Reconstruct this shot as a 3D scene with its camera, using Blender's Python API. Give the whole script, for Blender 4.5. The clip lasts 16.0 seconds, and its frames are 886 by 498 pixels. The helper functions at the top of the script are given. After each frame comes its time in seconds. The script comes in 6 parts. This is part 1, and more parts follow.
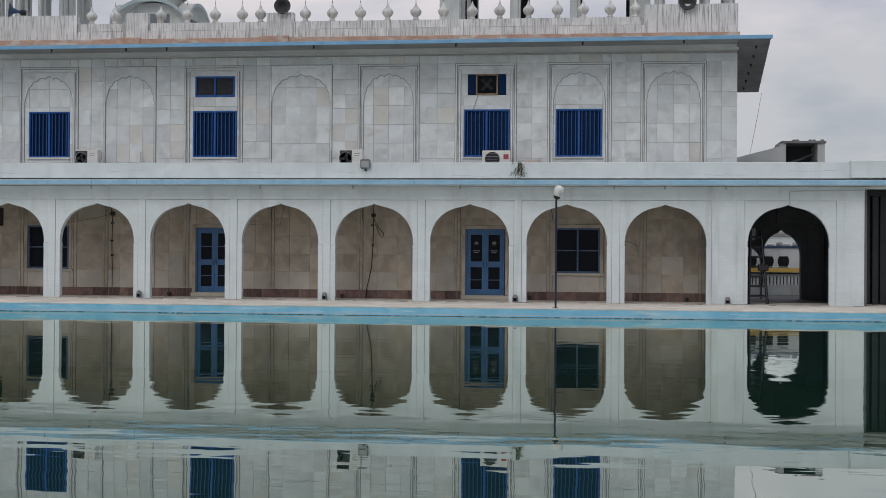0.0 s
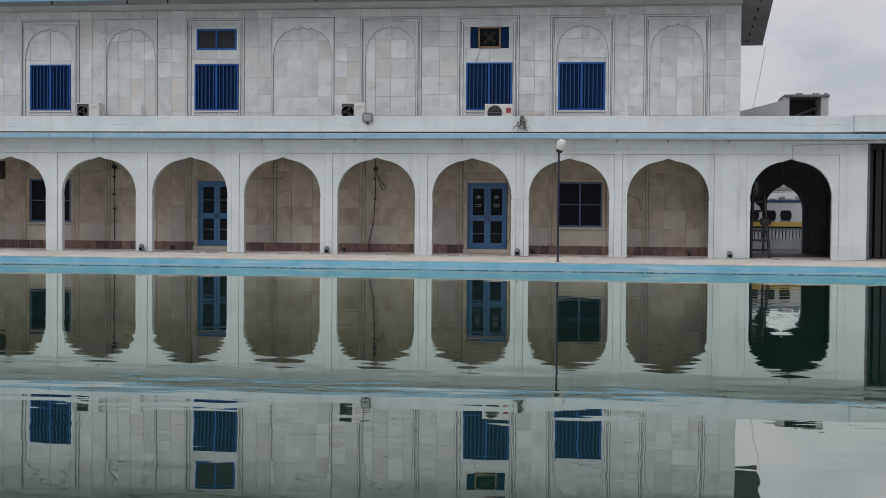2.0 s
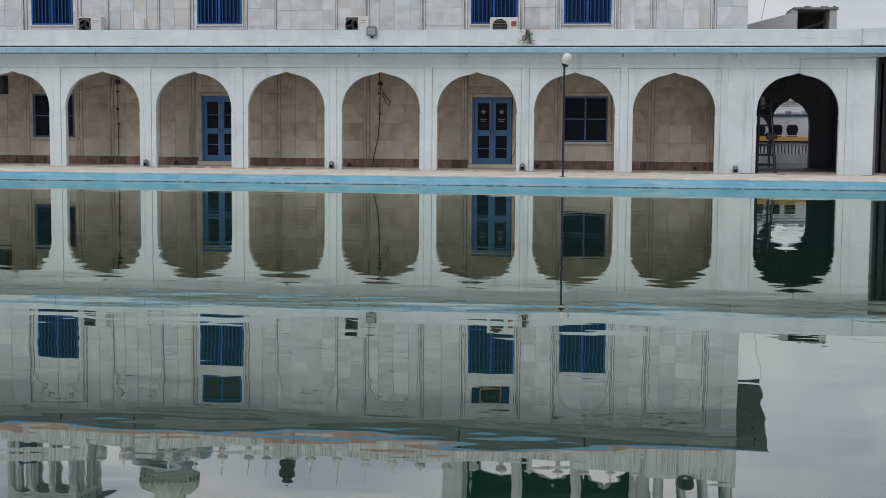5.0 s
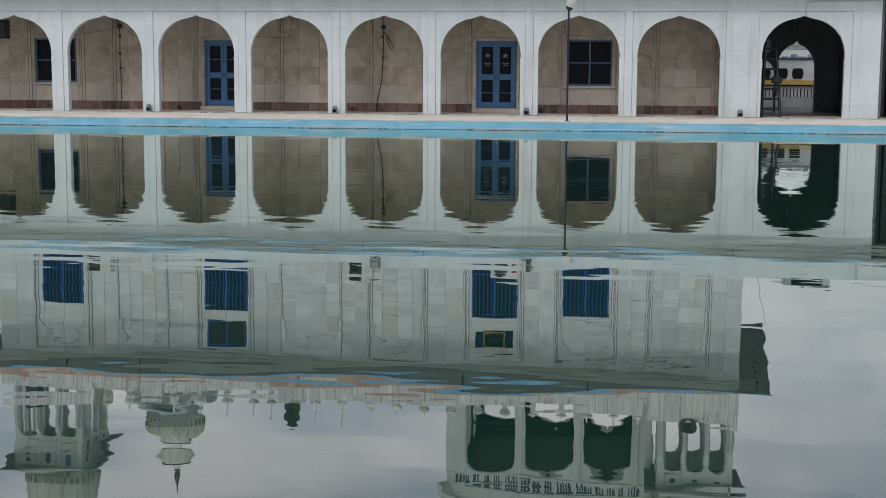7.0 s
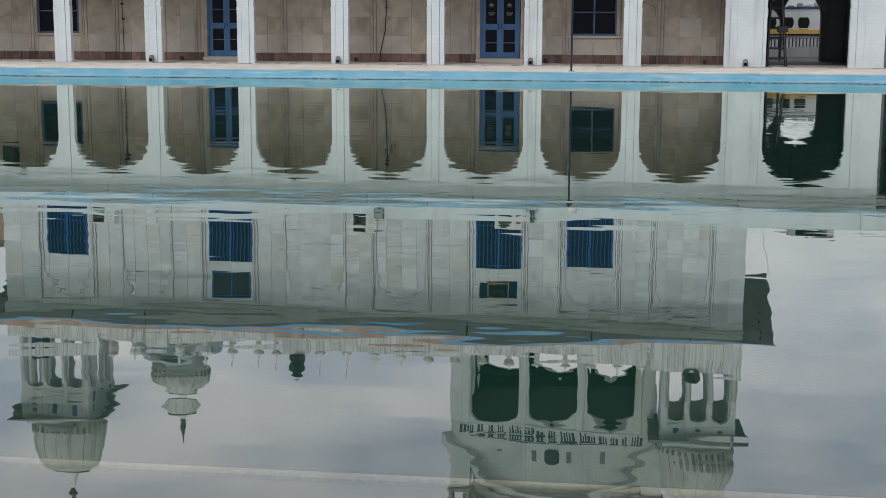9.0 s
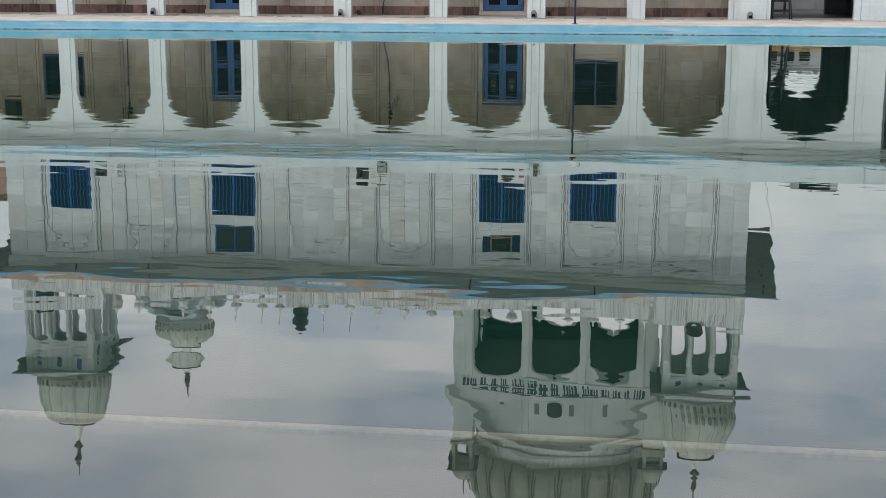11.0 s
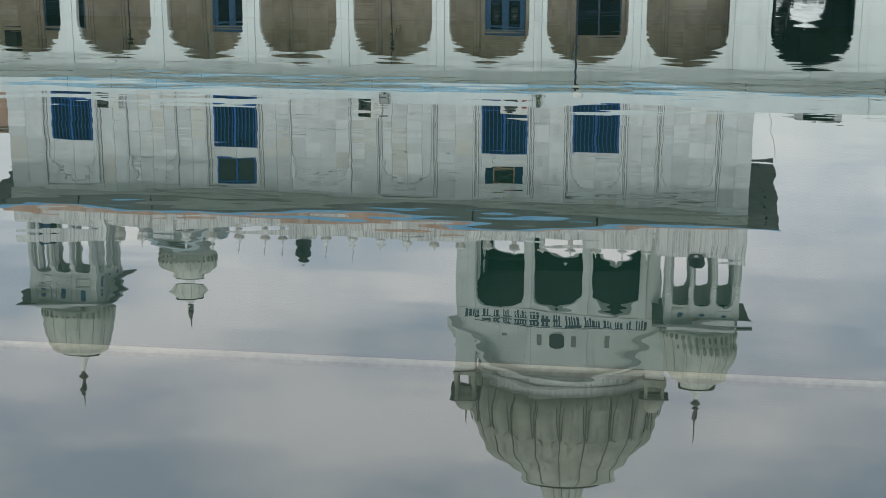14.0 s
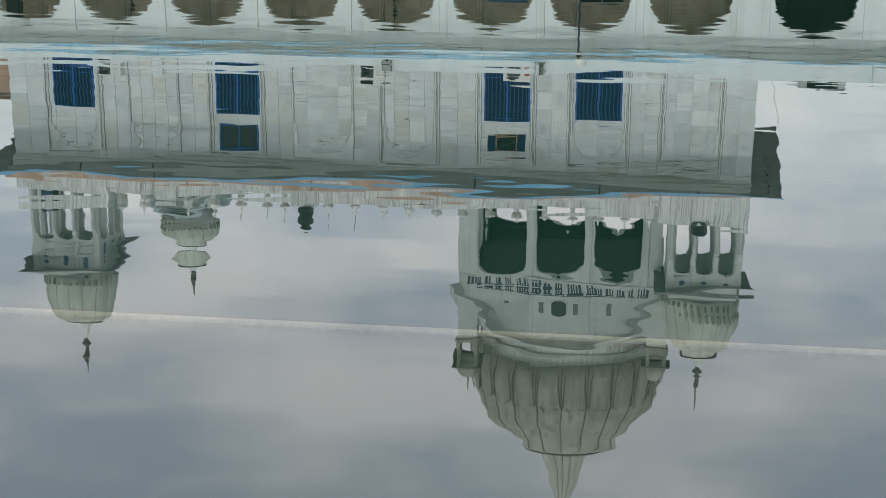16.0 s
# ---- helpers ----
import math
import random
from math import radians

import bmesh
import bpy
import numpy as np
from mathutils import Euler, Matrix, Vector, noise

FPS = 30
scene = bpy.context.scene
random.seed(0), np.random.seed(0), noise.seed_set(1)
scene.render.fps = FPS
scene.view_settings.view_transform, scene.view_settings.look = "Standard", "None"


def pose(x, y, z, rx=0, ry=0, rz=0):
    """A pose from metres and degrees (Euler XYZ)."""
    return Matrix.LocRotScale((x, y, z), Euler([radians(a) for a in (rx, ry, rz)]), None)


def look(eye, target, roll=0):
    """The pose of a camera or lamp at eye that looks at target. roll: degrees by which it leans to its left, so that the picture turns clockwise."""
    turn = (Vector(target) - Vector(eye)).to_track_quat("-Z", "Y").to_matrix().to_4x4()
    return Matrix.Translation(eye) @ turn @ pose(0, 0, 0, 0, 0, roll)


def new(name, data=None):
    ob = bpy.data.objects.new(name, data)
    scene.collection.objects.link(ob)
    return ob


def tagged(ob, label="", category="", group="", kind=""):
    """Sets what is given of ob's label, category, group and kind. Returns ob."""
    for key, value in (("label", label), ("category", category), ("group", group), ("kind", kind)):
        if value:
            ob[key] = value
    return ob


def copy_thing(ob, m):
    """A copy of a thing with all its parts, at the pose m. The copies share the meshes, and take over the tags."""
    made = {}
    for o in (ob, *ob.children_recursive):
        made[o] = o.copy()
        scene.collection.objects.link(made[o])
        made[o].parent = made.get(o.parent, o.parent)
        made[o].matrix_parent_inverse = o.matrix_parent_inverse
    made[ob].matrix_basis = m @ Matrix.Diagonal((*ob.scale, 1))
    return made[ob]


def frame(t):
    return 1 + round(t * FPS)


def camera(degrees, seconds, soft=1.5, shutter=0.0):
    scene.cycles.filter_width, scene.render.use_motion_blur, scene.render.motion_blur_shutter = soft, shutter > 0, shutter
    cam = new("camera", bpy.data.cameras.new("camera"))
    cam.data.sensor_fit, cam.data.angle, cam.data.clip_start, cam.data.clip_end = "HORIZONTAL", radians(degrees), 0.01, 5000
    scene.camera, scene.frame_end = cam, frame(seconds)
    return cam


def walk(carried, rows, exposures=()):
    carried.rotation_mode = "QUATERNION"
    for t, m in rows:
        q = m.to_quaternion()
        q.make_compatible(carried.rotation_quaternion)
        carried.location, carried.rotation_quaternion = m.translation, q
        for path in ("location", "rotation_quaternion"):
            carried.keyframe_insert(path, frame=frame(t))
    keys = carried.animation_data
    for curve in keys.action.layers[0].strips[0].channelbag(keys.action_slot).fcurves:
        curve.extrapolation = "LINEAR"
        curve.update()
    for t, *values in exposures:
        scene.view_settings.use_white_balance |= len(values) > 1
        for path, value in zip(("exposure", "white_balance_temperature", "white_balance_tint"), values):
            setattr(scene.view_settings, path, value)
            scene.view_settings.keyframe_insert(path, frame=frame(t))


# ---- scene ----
# ---- camera: stands on the near bank and tilts down ----
cam = camera(36.18, 16.0, soft=0.8)
EYE = Vector((0, 0, 1.689))
TILT = ((0, 6.911, 0.315, 0.430), (0.5, 6.929, -0.174, 0.478), (1, 6.952, -0.651, 0.480), 
        (1.5, 6.960, -1.141, 0.489), (2, 6.989, -1.637, 0.482), (2.5, 7.009, -2.176, 0.484), 
        (3, 7.038, -2.755, 0.480), (3.5, 7.058, -3.355, 0.444), (4, 7.095, -3.977, 0.428), 
        (6.5, 7.272, -7.005, 0.366), (7, 7.316, -7.559, 0.331), (7.5, 7.340, -8.098, 0.322), 
        (8, 7.400, -8.617, 0.275), (8.5, 7.444, -9.126, 0.240), (9, 7.480, -9.633, 0.217), 
        (11.5, 7.636, -12.080, 0.167), (12, 7.667, -12.566, 0.165), (12.5, 7.671, -12.978, 0.191), 
        (13, 7.682, -13.472, 0.156), (13.5, 7.694, -13.985, 0.124), (14, 7.710, -14.472, 0.111), 
        (14.5, 7.725, -14.834, 0.153), (15, 7.744, -15.139, 0.219), (15.5, 7.775, -15.450, 0.235), 
        (16, 7.806, -15.837, 0.195),)


def gaze(yaw, pitch, roll):
    a, b = radians(yaw), radians(pitch)
    ahead = Vector((-math.sin(a) * math.cos(b), math.cos(a) * math.cos(b), math.sin(b)))
    return look(EYE, EYE + ahead * 10, roll)


walk(cam, [(t, gaze(a, b, c)) for t, a, b, c in TILT],
     exposures=[(0, -0.46), (3.5, -0.30), (7, -0.20), (9, -0.08), (12.5, 0.08), (16, 0.22)])

# ---- sky, sun, exposure ----
world = bpy.data.worlds.new("overcast_sky")
scene.world = world
world.use_nodes = True
wn, wl = world.node_tree.nodes, world.node_tree.links
wn.clear()
w_out, w_bg = wn.new("ShaderNodeOutputWorld"), wn.new("ShaderNodeBackground")
w_sky = wn.new("ShaderNodeTexSky")
w_sky.sky_type, w_sky.sun_disc = "NISHITA", False
w_sky.sun_elevation, w_sky.sun_rotation = radians(55), radians(200)
w_scale = wn.new("ShaderNodeVectorMath")
w_scale.operation = "SCALE"
w_scale.inputs[3].default_value = 0.12
w_tc, w_sep = wn.new("ShaderNodeTexCoord"), wn.new("ShaderNodeSeparateXYZ")
w_ramp = wn.new("ShaderNodeValToRGB")
w_ramp.color_ramp.elements[0].position, w_ramp.color_ramp.elements[0].color = 0.0, (0.58, 0.615, 0.65, 1)
w_ramp.color_ramp.elements[1].position, w_ramp.color_ramp.elements[1].color = 1.0, (1.47, 1.48, 1.49, 1)
e = w_ramp.color_ramp.elements.new(0.5)
e.color = (0.50, 0.505, 0.56, 1)
e = w_ramp.color_ramp.elements.new(0.32)
e.color = (0.65, 0.625, 0.68, 1)
e = w_ramp.color_ramp.elements.new(0.2)
e.color = (0.925, 0.885, 0.915, 1)
e = w_ramp.color_ramp.elements.new(0.26)
e.color = (0.79, 0.755, 0.805, 1)
e = w_ramp.color_ramp.elements.new(0.14)
e.color = (0.615, 0.645, 0.685, 1)
w_map = wn.new("ShaderNodeMapping")
w_map.inputs["Scale"].default_value = (1, 1, 2.6)
w_map.inputs["Location"].default_value = (1.7, 0.4, 0.9)
w_cloud = wn.new("ShaderNodeTexNoise")
w_cloud.inputs["Scale"].default_value, w_cloud.inputs["Detail"].default_value = 4.5, 5
w_cr = wn.new("ShaderNodeValToRGB")
w_cr.color_ramp.elements[0].position, w_cr.color_ramp.elements[0].color = 0.37, (0.64, 0.72, 0.84, 1)
w_cr.color_ramp.elements[1].position, w_cr.color_ramp.elements[1].color = 0.60, (1.25, 1.20, 1.19, 1)
w_mul = wn.new("ShaderNodeVectorMath")
w_mul.operation = "MULTIPLY"
w_add = wn.new("ShaderNodeMix")
w_add.data_type = "RGBA"
w_add.inputs[0].default_value = 0.92
wl.new(w_tc.outputs["Generated"], w_sep.inputs[0])
wl.new(w_sep.outputs["Z"], w_ramp.inputs[0])
wl.new(w_tc.outputs["Generated"], w_map.inputs[0])
wl.new(w_map.outputs[0], w_cloud.inputs["Vector"])
wl.new(w_cloud.outputs["Fac"], w_cr.inputs[0])
wl.new(w_ramp.outputs[0], w_mul.inputs[0])
wl.new(w_cr.outputs[0], w_mul.inputs[1])
wl.new(w_sky.outputs[0], w_scale.inputs[0])
wl.new(w_scale.outputs[0], w_add.inputs[6])
wl.new(w_mul.outputs[0], w_add.inputs[7])
wl.new(w_add.outputs[2], w_bg.inputs[0])
w_bg.inputs[1].default_value = 1.0
wl.new(w_bg.outputs[0], w_out.inputs[0])

sun = new("sun", bpy.data.lights.new("sun", "SUN"))
sun.data.energy, sun.data.angle, sun.data.color = 0.9, radians(25), (1.0, 0.97, 0.93)
sun.matrix_world = look((-20, -30, 60), (0, 40, 0))


# ---- materials ----
def mat(name, c1, c2, scale=3.0, rough=0.6, bump=0.0, grain=0.0, stretch=(1, 1, 1), vary=0.0, metal=0.0, fine=40.0, streak=None, ior=1.5):
    """Two-scale noise colour, optional fine grain, per-piece shift and vertical streaks."""
    m = bpy.data.materials.new(name)
    m.use_nodes = True
    n, l = m.node_tree.nodes, m.node_tree.links
    b = n["Principled BSDF"]
    tc, mp = n.new("ShaderNodeTexCoord"), n.new("ShaderNodeMapping")
    mp.inputs["Scale"].default_value = stretch
    info = n.new("ShaderNodeObjectInfo")
    geo = n.new("ShaderNodeNewGeometry")
    l.new(geo.outputs["Position"], mp.inputs[0])
    shift = n.new("ShaderNodeVectorMath")
    shift.operation = "MULTIPLY_ADD"
    shift.inputs[1].default_value = (17, 11, 23) if vary else (0, 0, 0)
    l.new(info.outputs["Random"], shift.inputs[0])
    l.new(mp.outputs[0], shift.inputs[2])
    big = n.new("ShaderNodeTexNoise")
    big.inputs["Scale"].default_value, big.inputs["Detail"].default_value = scale, 6
    big.inputs["Distortion"].default_value = 0.6
    l.new(shift.outputs[0], big.inputs["Vector"])
    ramp = n.new("ShaderNodeValToRGB")
    ramp.color_ramp.elements[0].position, ramp.color_ramp.elements[0].color = 0.32, (*c1, 1)
    ramp.color_ramp.elements[1].position, ramp.color_ramp.elements[1].color = 0.68, (*c2, 1)
    l.new(big.outputs["Fac"], ramp.inputs[0])
    col = ramp.outputs[0]
    small = n.new("ShaderNodeTexNoise")
    small.inputs["Scale"].default_value, small.inputs["Detail"].default_value = fine, 4
    l.new(shift.outputs[0], small.inputs["Vector"])

    def times(a, fac_out, lo, hi):
        mr = n.new("ShaderNodeMapRange")
        mr.inputs[1].default_value, mr.inputs[2].default_value = 0.3, 0.7
        mr.inputs[3].default_value, mr.inputs[4].default_value = lo, hi
        l.new(fac_out, mr.inputs[0])
        mu = n.new("ShaderNodeVectorMath")
        mu.operation = "SCALE"
        l.new(a, mu.inputs[0])
        l.new(mr.outputs[0], mu.inputs[3])
        return mu.outputs[0]

    if grain:
        col = times(col, small.outputs["Fac"], 1 - grain, 1 + grain)
    if vary:
        mr = n.new("ShaderNodeMapRange")
        mr.inputs[3].default_value, mr.inputs[4].default_value = 1 - vary, 1 + vary
        l.new(info.outputs["Random"], mr.inputs[0])
        mu = n.new("ShaderNodeVectorMath")
        mu.operation = "SCALE"
        l.new(col, mu.inputs[0])
        l.new(mr.outputs[0], mu.inputs[3])
        col = mu.outputs[0]
    if streak:
        mp2 = n.new("ShaderNodeMapping")
        mp2.inputs["Scale"].default_value = streak[0]
        l.new(geo.outputs["Position"], mp2.inputs[0])
        st = n.new("ShaderNodeTexNoise")
        st.inputs["Scale"].default_value, st.inputs["Detail"].default_value = 1.0, 5
        l.new(mp2.outputs[0], st.inputs["Vector"])
        sr = n.new("ShaderNodeMapRange")
        sr.inputs[1].default_value, sr.inputs[2].default_value = streak[2], streak[3]
        l.new(st.outputs["Fac"], sr.inputs[0])
        mx = n.new("ShaderNodeMix")
        mx.data_type = "RGBA"
        l.new(sr.outputs[0], mx.inputs[0])
        l.new(col, mx.inputs[6])
        mx.inputs[7].default_value = (*streak[1], 1)
        col = mx.outputs[2]
    l.new(col, b.inputs["Base Color"])
    rr = n.new("ShaderNodeMapRange")
    rr.inputs[3].default_value, rr.inputs[4].default_value = max(rough - 0.1, 0.02), min(rough + 0.1, 1)
    l.new(small.outputs["Fac"], rr.inputs[0])
    l.new(rr.outputs[0], b.inputs["Roughness"])
    b.inputs["Metallic"].default_value = metal
    b.inputs["IOR"].default_value = ior
    if bump:
        bp = n.new("ShaderNodeBump")
        bp.inputs["Strength"].default_value, bp.inputs["Distance"].default_value = 1.0, bump
        l.new(small.outputs["Fac"], bp.inputs["Height"])
        l.new(bp.outputs[0], b.inputs["Normal"])
    return m


def add_joints(m, w, h, joint, dark):
    """Fine painted-over tile joints, dimming the colour a little along x and z."""
    n, l = m.node_tree.nodes, m.node_tree.links
    bs = n["Principled BSDF"]
    geo, sep, com = n.new("ShaderNodeNewGeometry"), n.new("ShaderNodeSeparateXYZ"), n.new("ShaderNodeCombineXYZ")
    l.new(geo.outputs["Position"], sep.inputs[0])
    l.new(sep.outputs["X"], com.inputs[0])
    l.new(sep.outputs["Z"], com.inputs[1])
    br = n.new("ShaderNodeTexBrick")
    br.inputs["Scale"].default_value, br.inputs["Brick Width"].default_value, br.inputs["Row Height"].default_value = 1.0, w, h
    br.inputs["Mortar Size"].default_value, br.inputs["Mortar Smooth"].default_value = joint, 0.3
    br.inputs["Color1"].default_value, br.inputs["Color2"].default_value, br.inputs["Mortar"].default_value = (1, 1, 1, 1), (0.95, 0.95, 0.95, 1), (dark, dark, dark, 1)
    l.new(com.outputs[0], br.inputs["Vector"])
    mu = n.new("ShaderNodeVectorMath")
    mu.operation = "MULTIPLY"
    src = bs.inputs["Base Color"].links[0].from_socket
    l.new(src, mu.inputs[0])
    l.new(br.outputs["Color"], mu.inputs[1])
    l.new(mu.outputs[0], bs.inputs["Base Color"])


def water_material(name, murk_colour, clarity):
    m = bpy.data.materials.new(name)
    m.use_nodes = True
    n, l = m.node_tree.nodes, m.node_tree.links
    n.clear()
    out = n.new("ShaderNodeOutputMaterial")
    geo = n.new("ShaderNodeNewGeometry")
    bumps = None
    # slow swell, then finer ripples
    for scale, dist, stretch, detail in ((0.55, WAVES[0], (0.8, 1.2, 1), 1), (1.3, WAVES[1], (0.55, 1.15, 1), 1), (4.2, WAVES[2], (0.5, 1.25, 1), 1)):
        mp = n.new("ShaderNodeMapping")
        mp.inputs["Scale"].default_value = stretch
        mp.inputs["Rotation"].default_value = (0, 0, 0.12)
        l.new(geo.outputs["Position"], mp.inputs[0])
        nz = n.new("ShaderNodeTexNoise")
        nz.inputs["Scale"].default_value, nz.inputs["Detail"].default_value = scale, detail
        l.new(mp.outputs[0], nz.inputs["Vector"])
        bp = n.new("ShaderNodeBump")
        bp.inputs["Strength"].default_value, bp.inputs["Distance"].default_value = 1.0, dist
        l.new(nz.outputs["Fac"], bp.inputs["Height"])
        if bumps:
            l.new(bumps.outputs[0], bp.inputs["Normal"])
        bumps = bp
    fr = n.new("ShaderNodeFresnel")
    fr.inputs["IOR"].default_value = WATER_IOR
    l.new(bumps.outputs[0], fr.inputs["Normal"])
    gl = n.new("ShaderNodeBsdfGlossy")
    gl.inputs["Roughness"].default_value = 0.0
    gl.inputs["Color"].default_value = (0.895, 0.96, 0.90, 1)
    l.new(bumps.outputs[0], gl.inputs["Normal"])
    murk = n.new("ShaderNodeBsdfDiffuse")
    murk.inputs["Color"].default_value = murk_colour
    clear = n.new("ShaderNodeBsdfTransparent")
    clear.inputs["Color"].default_value = (0.90, 0.97, 0.93, 1)
    body, mix = n.new("ShaderNodeMixShader"), n.new("ShaderNodeMixShader")
    body.inputs[0].default_value = clarity
    l.new(murk.outputs[0], body.inputs[1])
    l.new(clear.outputs[0], body.inputs[2])
    gloss = n.new("ShaderNodeMapRange")
    gloss.inputs[3].default_value, gloss.inputs[4].default_value = GLOSS
    l.new(fr.outputs[0], gloss.inputs[0])
    l.new(gloss.outputs[0], mix.inputs[0])
    l.new(body.outputs[0], mix.inputs[1])
    l.new(gl.outputs[0], mix.inputs[2])
    l.new(mix.outputs[0], out.inputs[0])
    return m


WAVES, WATER_IOR, GLOSS = (0.0023, 0.0032, 0.00042), 1.6, (0.29, 1.05)
M_WATER = water_material("deep_green_water", (0.013, 0.082, 0.054, 1), 0.6)
M_SHALLOW = water_material("shallow_water_over_stone", (0.026, 0.050, 0.038, 1), 0.9)
M_WHITE = mat("white_painted_tile", (0.63, 0.69, 0.70), (0.72, 0.78, 0.79), 0.8, 0.5, 0.0008, 0.04, streak=((2.5, 2.5, 0.35), (0.50, 0.53, 0.53), 0.56, 0.85))
add_joints(M_WHITE, 0.20, 0.10, 0.004, 0.90)
M_WHITEWASH = mat("whitewashed_render", (0.60, 0.65, 0.66), (0.70, 0.75, 0.755), 1.2, 0.7, 0.002, 0.05, streak=((3, 3, 0.3), (0.55, 0.55, 0.54), 0.58, 0.85))
M_MARBLE = mat("pale_veined_marble", (0.59, 0.615, 0.62), (0.75, 0.775, 0.77), 1.8, 0.4, 0.0006, 0.07, vary=0.10, streak=((1.7, 1.7, 2.4), (0.53, 0.525, 0.50), 0.57, 0.80))
M_MARBLE_COOL = mat("cool_veined_marble", (0.58, 0.61, 0.622), (0.70, 0.735, 0.745), 1.9, 0.4, 0.0006, 0.06, vary=0.10, streak=((2.1, 2.1, 1.4), (0.48, 0.49, 0.49), 0.57, 0.76))
M_MARBLE_WARM = mat("warm_veined_marble", (0.60, 0.585, 0.55), (0.70, 0.69, 0.655), 1.6, 0.4, 0.0006, 0.05, vary=0.08)
M_BEIGE = mat("beige_marble", (0.33, 0.272, 0.205), (0.50, 0.432, 0.345), 1.9, 0.38, 0.0006, 0.08, vary=0.06, streak=((1.8, 1.8, 1.0), (0.25, 0.205, 0.155), 0.56, 0.8))
M_BEIGE_WHITE = mat("grey_white_marble", (0.375, 0.338, 0.285), (0.49, 0.447, 0.385), 1.4, 0.38, 0.0006, 0.06, vary=0.06)
M_GROUT = mat("grey_joint_mortar", (0.40, 0.39, 0.38), (0.52, 0.51, 0.49), 4, 0.9, 0.001, 0.1)
M_LINE = mat("dark_weathered_joint", (0.20, 0.195, 0.19), (0.36, 0.35, 0.34), 3, 0.9, 0.001, 0.1)
M_EAVE = mat("grey_eave_render", (0.28, 0.29, 0.28), (0.38, 0.39, 0.38), 0.9, 0.85, 0.002, 0.08)
M_HALL = mat("weathered_white_render", (0.46, 0.48, 0.47), (0.58, 0.60, 0.58), 0.9, 0.7, 0.001, 0.06, streak=((3, 3, 0.4), (0.34, 0.35, 0.33), 0.55, 0.8))
M_RIBLINE = mat("dark_rib_joint", (0.06, 0.06, 0.05), (0.12, 0.12, 0.10), 3, 0.8, 0.001, 0.1)
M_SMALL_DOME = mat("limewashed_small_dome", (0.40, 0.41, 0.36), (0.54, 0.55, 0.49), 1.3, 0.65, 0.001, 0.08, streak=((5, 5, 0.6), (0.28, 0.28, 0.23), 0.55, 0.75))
M_RIB = mat("weathered_ribbed_dome", (0.21, 0.215, 0.17), (0.33, 0.335, 0.28), 1.0, 0.65, 0.001, 0.08, streak=((3.5, 3.5, 0.5), (0.13, 0.13, 0.11), 0.50, 0.75))
M_STREAK = mat("rain_streaked_marble", (0.60, 0.62, 0.625), (0.76, 0.78, 0.78), 2.0, 0.5, 0.0008, 0.06, vary=0.08, streak=((30, 30, 1.6), (0.34, 0.345, 0.35), 0.50, 0.66))
M_DADO = mat("red_brown_granite", (0.09, 0.05, 0.042), (0.19, 0.115, 0.095), 3, 0.4, 0.0006, 0.2, vary=0.45, streak=((14, 14, 0.6), (0.28, 0.19, 0.16), 0.58, 0.76))
M_BRICK = mat("weathered_terracotta", (0.42, 0.27, 0.20), (0.54, 0.38, 0.30), 2.5, 0.85, 0.002, 0.15, vary=0.1, streak=((1.5, 1.5, 3), (0.60, 0.53, 0.48), 0.54, 0.64))
M_BLUE_EDGE = mat("faded_blue_paint", (0.16, 0.36, 0.58), (0.24, 0.46, 0.66), 1.5, 0.6, 0.001, 0.08, streak=((4, 4, 1), (0.12, 0.20, 0.28), 0.62, 0.85))
M_LIP = mat("chalky_blue_edge_paint", (0.33, 0.40, 0.44), (0.44, 0.50, 0.53), 1.5, 0.7, 0.001, 0.1)
M_BLUE_PALE = mat("sun_bleached_blue_paint", (0.24, 0.44, 0.60), (0.36, 0.56, 0.70), 1.5, 0.6, 0.001, 0.1, streak=((4, 4, 1), (0.20, 0.28, 0.34), 0.60, 0.85))
# grey set low so the passage's shade lies in its colour
M_PASSAGE = mat("passage_shade_grey", (0.15, 0.158, 0.17), (0.20, 0.21, 0.225), 1.4, 0.75, 0.001, 0.1)
# near black in place of the shade inside roof hall, kiosks and vent
M_VOID = mat("near_black_inner_shade", (0.010, 0.013, 0.011), (0.018, 0.022, 0.019), 2, 0.8, 0, 0.1)
M_POOL = mat("pale_blue_pool_paint", (0.15, 0.45, 0.64), (0.27, 0.59, 0.76), 1.2, 0.5, 0.001, 0.12, streak=((1.2, 1.2, 14), (0.55, 0.68, 0.72), 0.56, 0.8))
M_POOL_DIRT = mat("dark_waterline_growth", (0.03, 0.07, 0.085), (0.11, 0.22, 0.26), 3, 0.7, 0.001, 0.2)
M_PAVE = mat("sandy_paving_stone", (0.58, 0.52, 0.45), (0.74, 0.69, 0.62), 1.5, 0.75, 0.001, 0.08, vary=0.08)
M_SOFFIT = mat("grey_soffit_render", (0.44, 0.45, 0.44), (0.56, 0.57, 0.56), 0.9, 0.8, 0.002, 0.06)
# grey lowered to include the shade under the roof eave
M_SOFFIT_MID = mat("shaded_grey_soffit", (0.23, 0.235, 0.23), (0.31, 0.315, 0.31), 1.0, 0.85, 0.002, 0.1)
# bare concrete, darkened further for the shade of eave undersides
M_SOFFIT_DARK = mat("dark_concrete_and_shade", (0.14, 0.14, 0.14), (0.23, 0.23, 0.23), 1.2, 0.85, 0.002, 0.12)
M_BLUE = mat("royal_blue_gloss_paint", (0.001, 0.072, 0.30), (0.003, 0.098, 0.37), 4, 0.5, 0.0004, 0.05)
M_BLUE_BAR = mat("deep_blue_bar_paint", (0.0005, 0.040, 0.16), (0.001, 0.055, 0.20), 4, 0.5, 0.0004, 0.05)
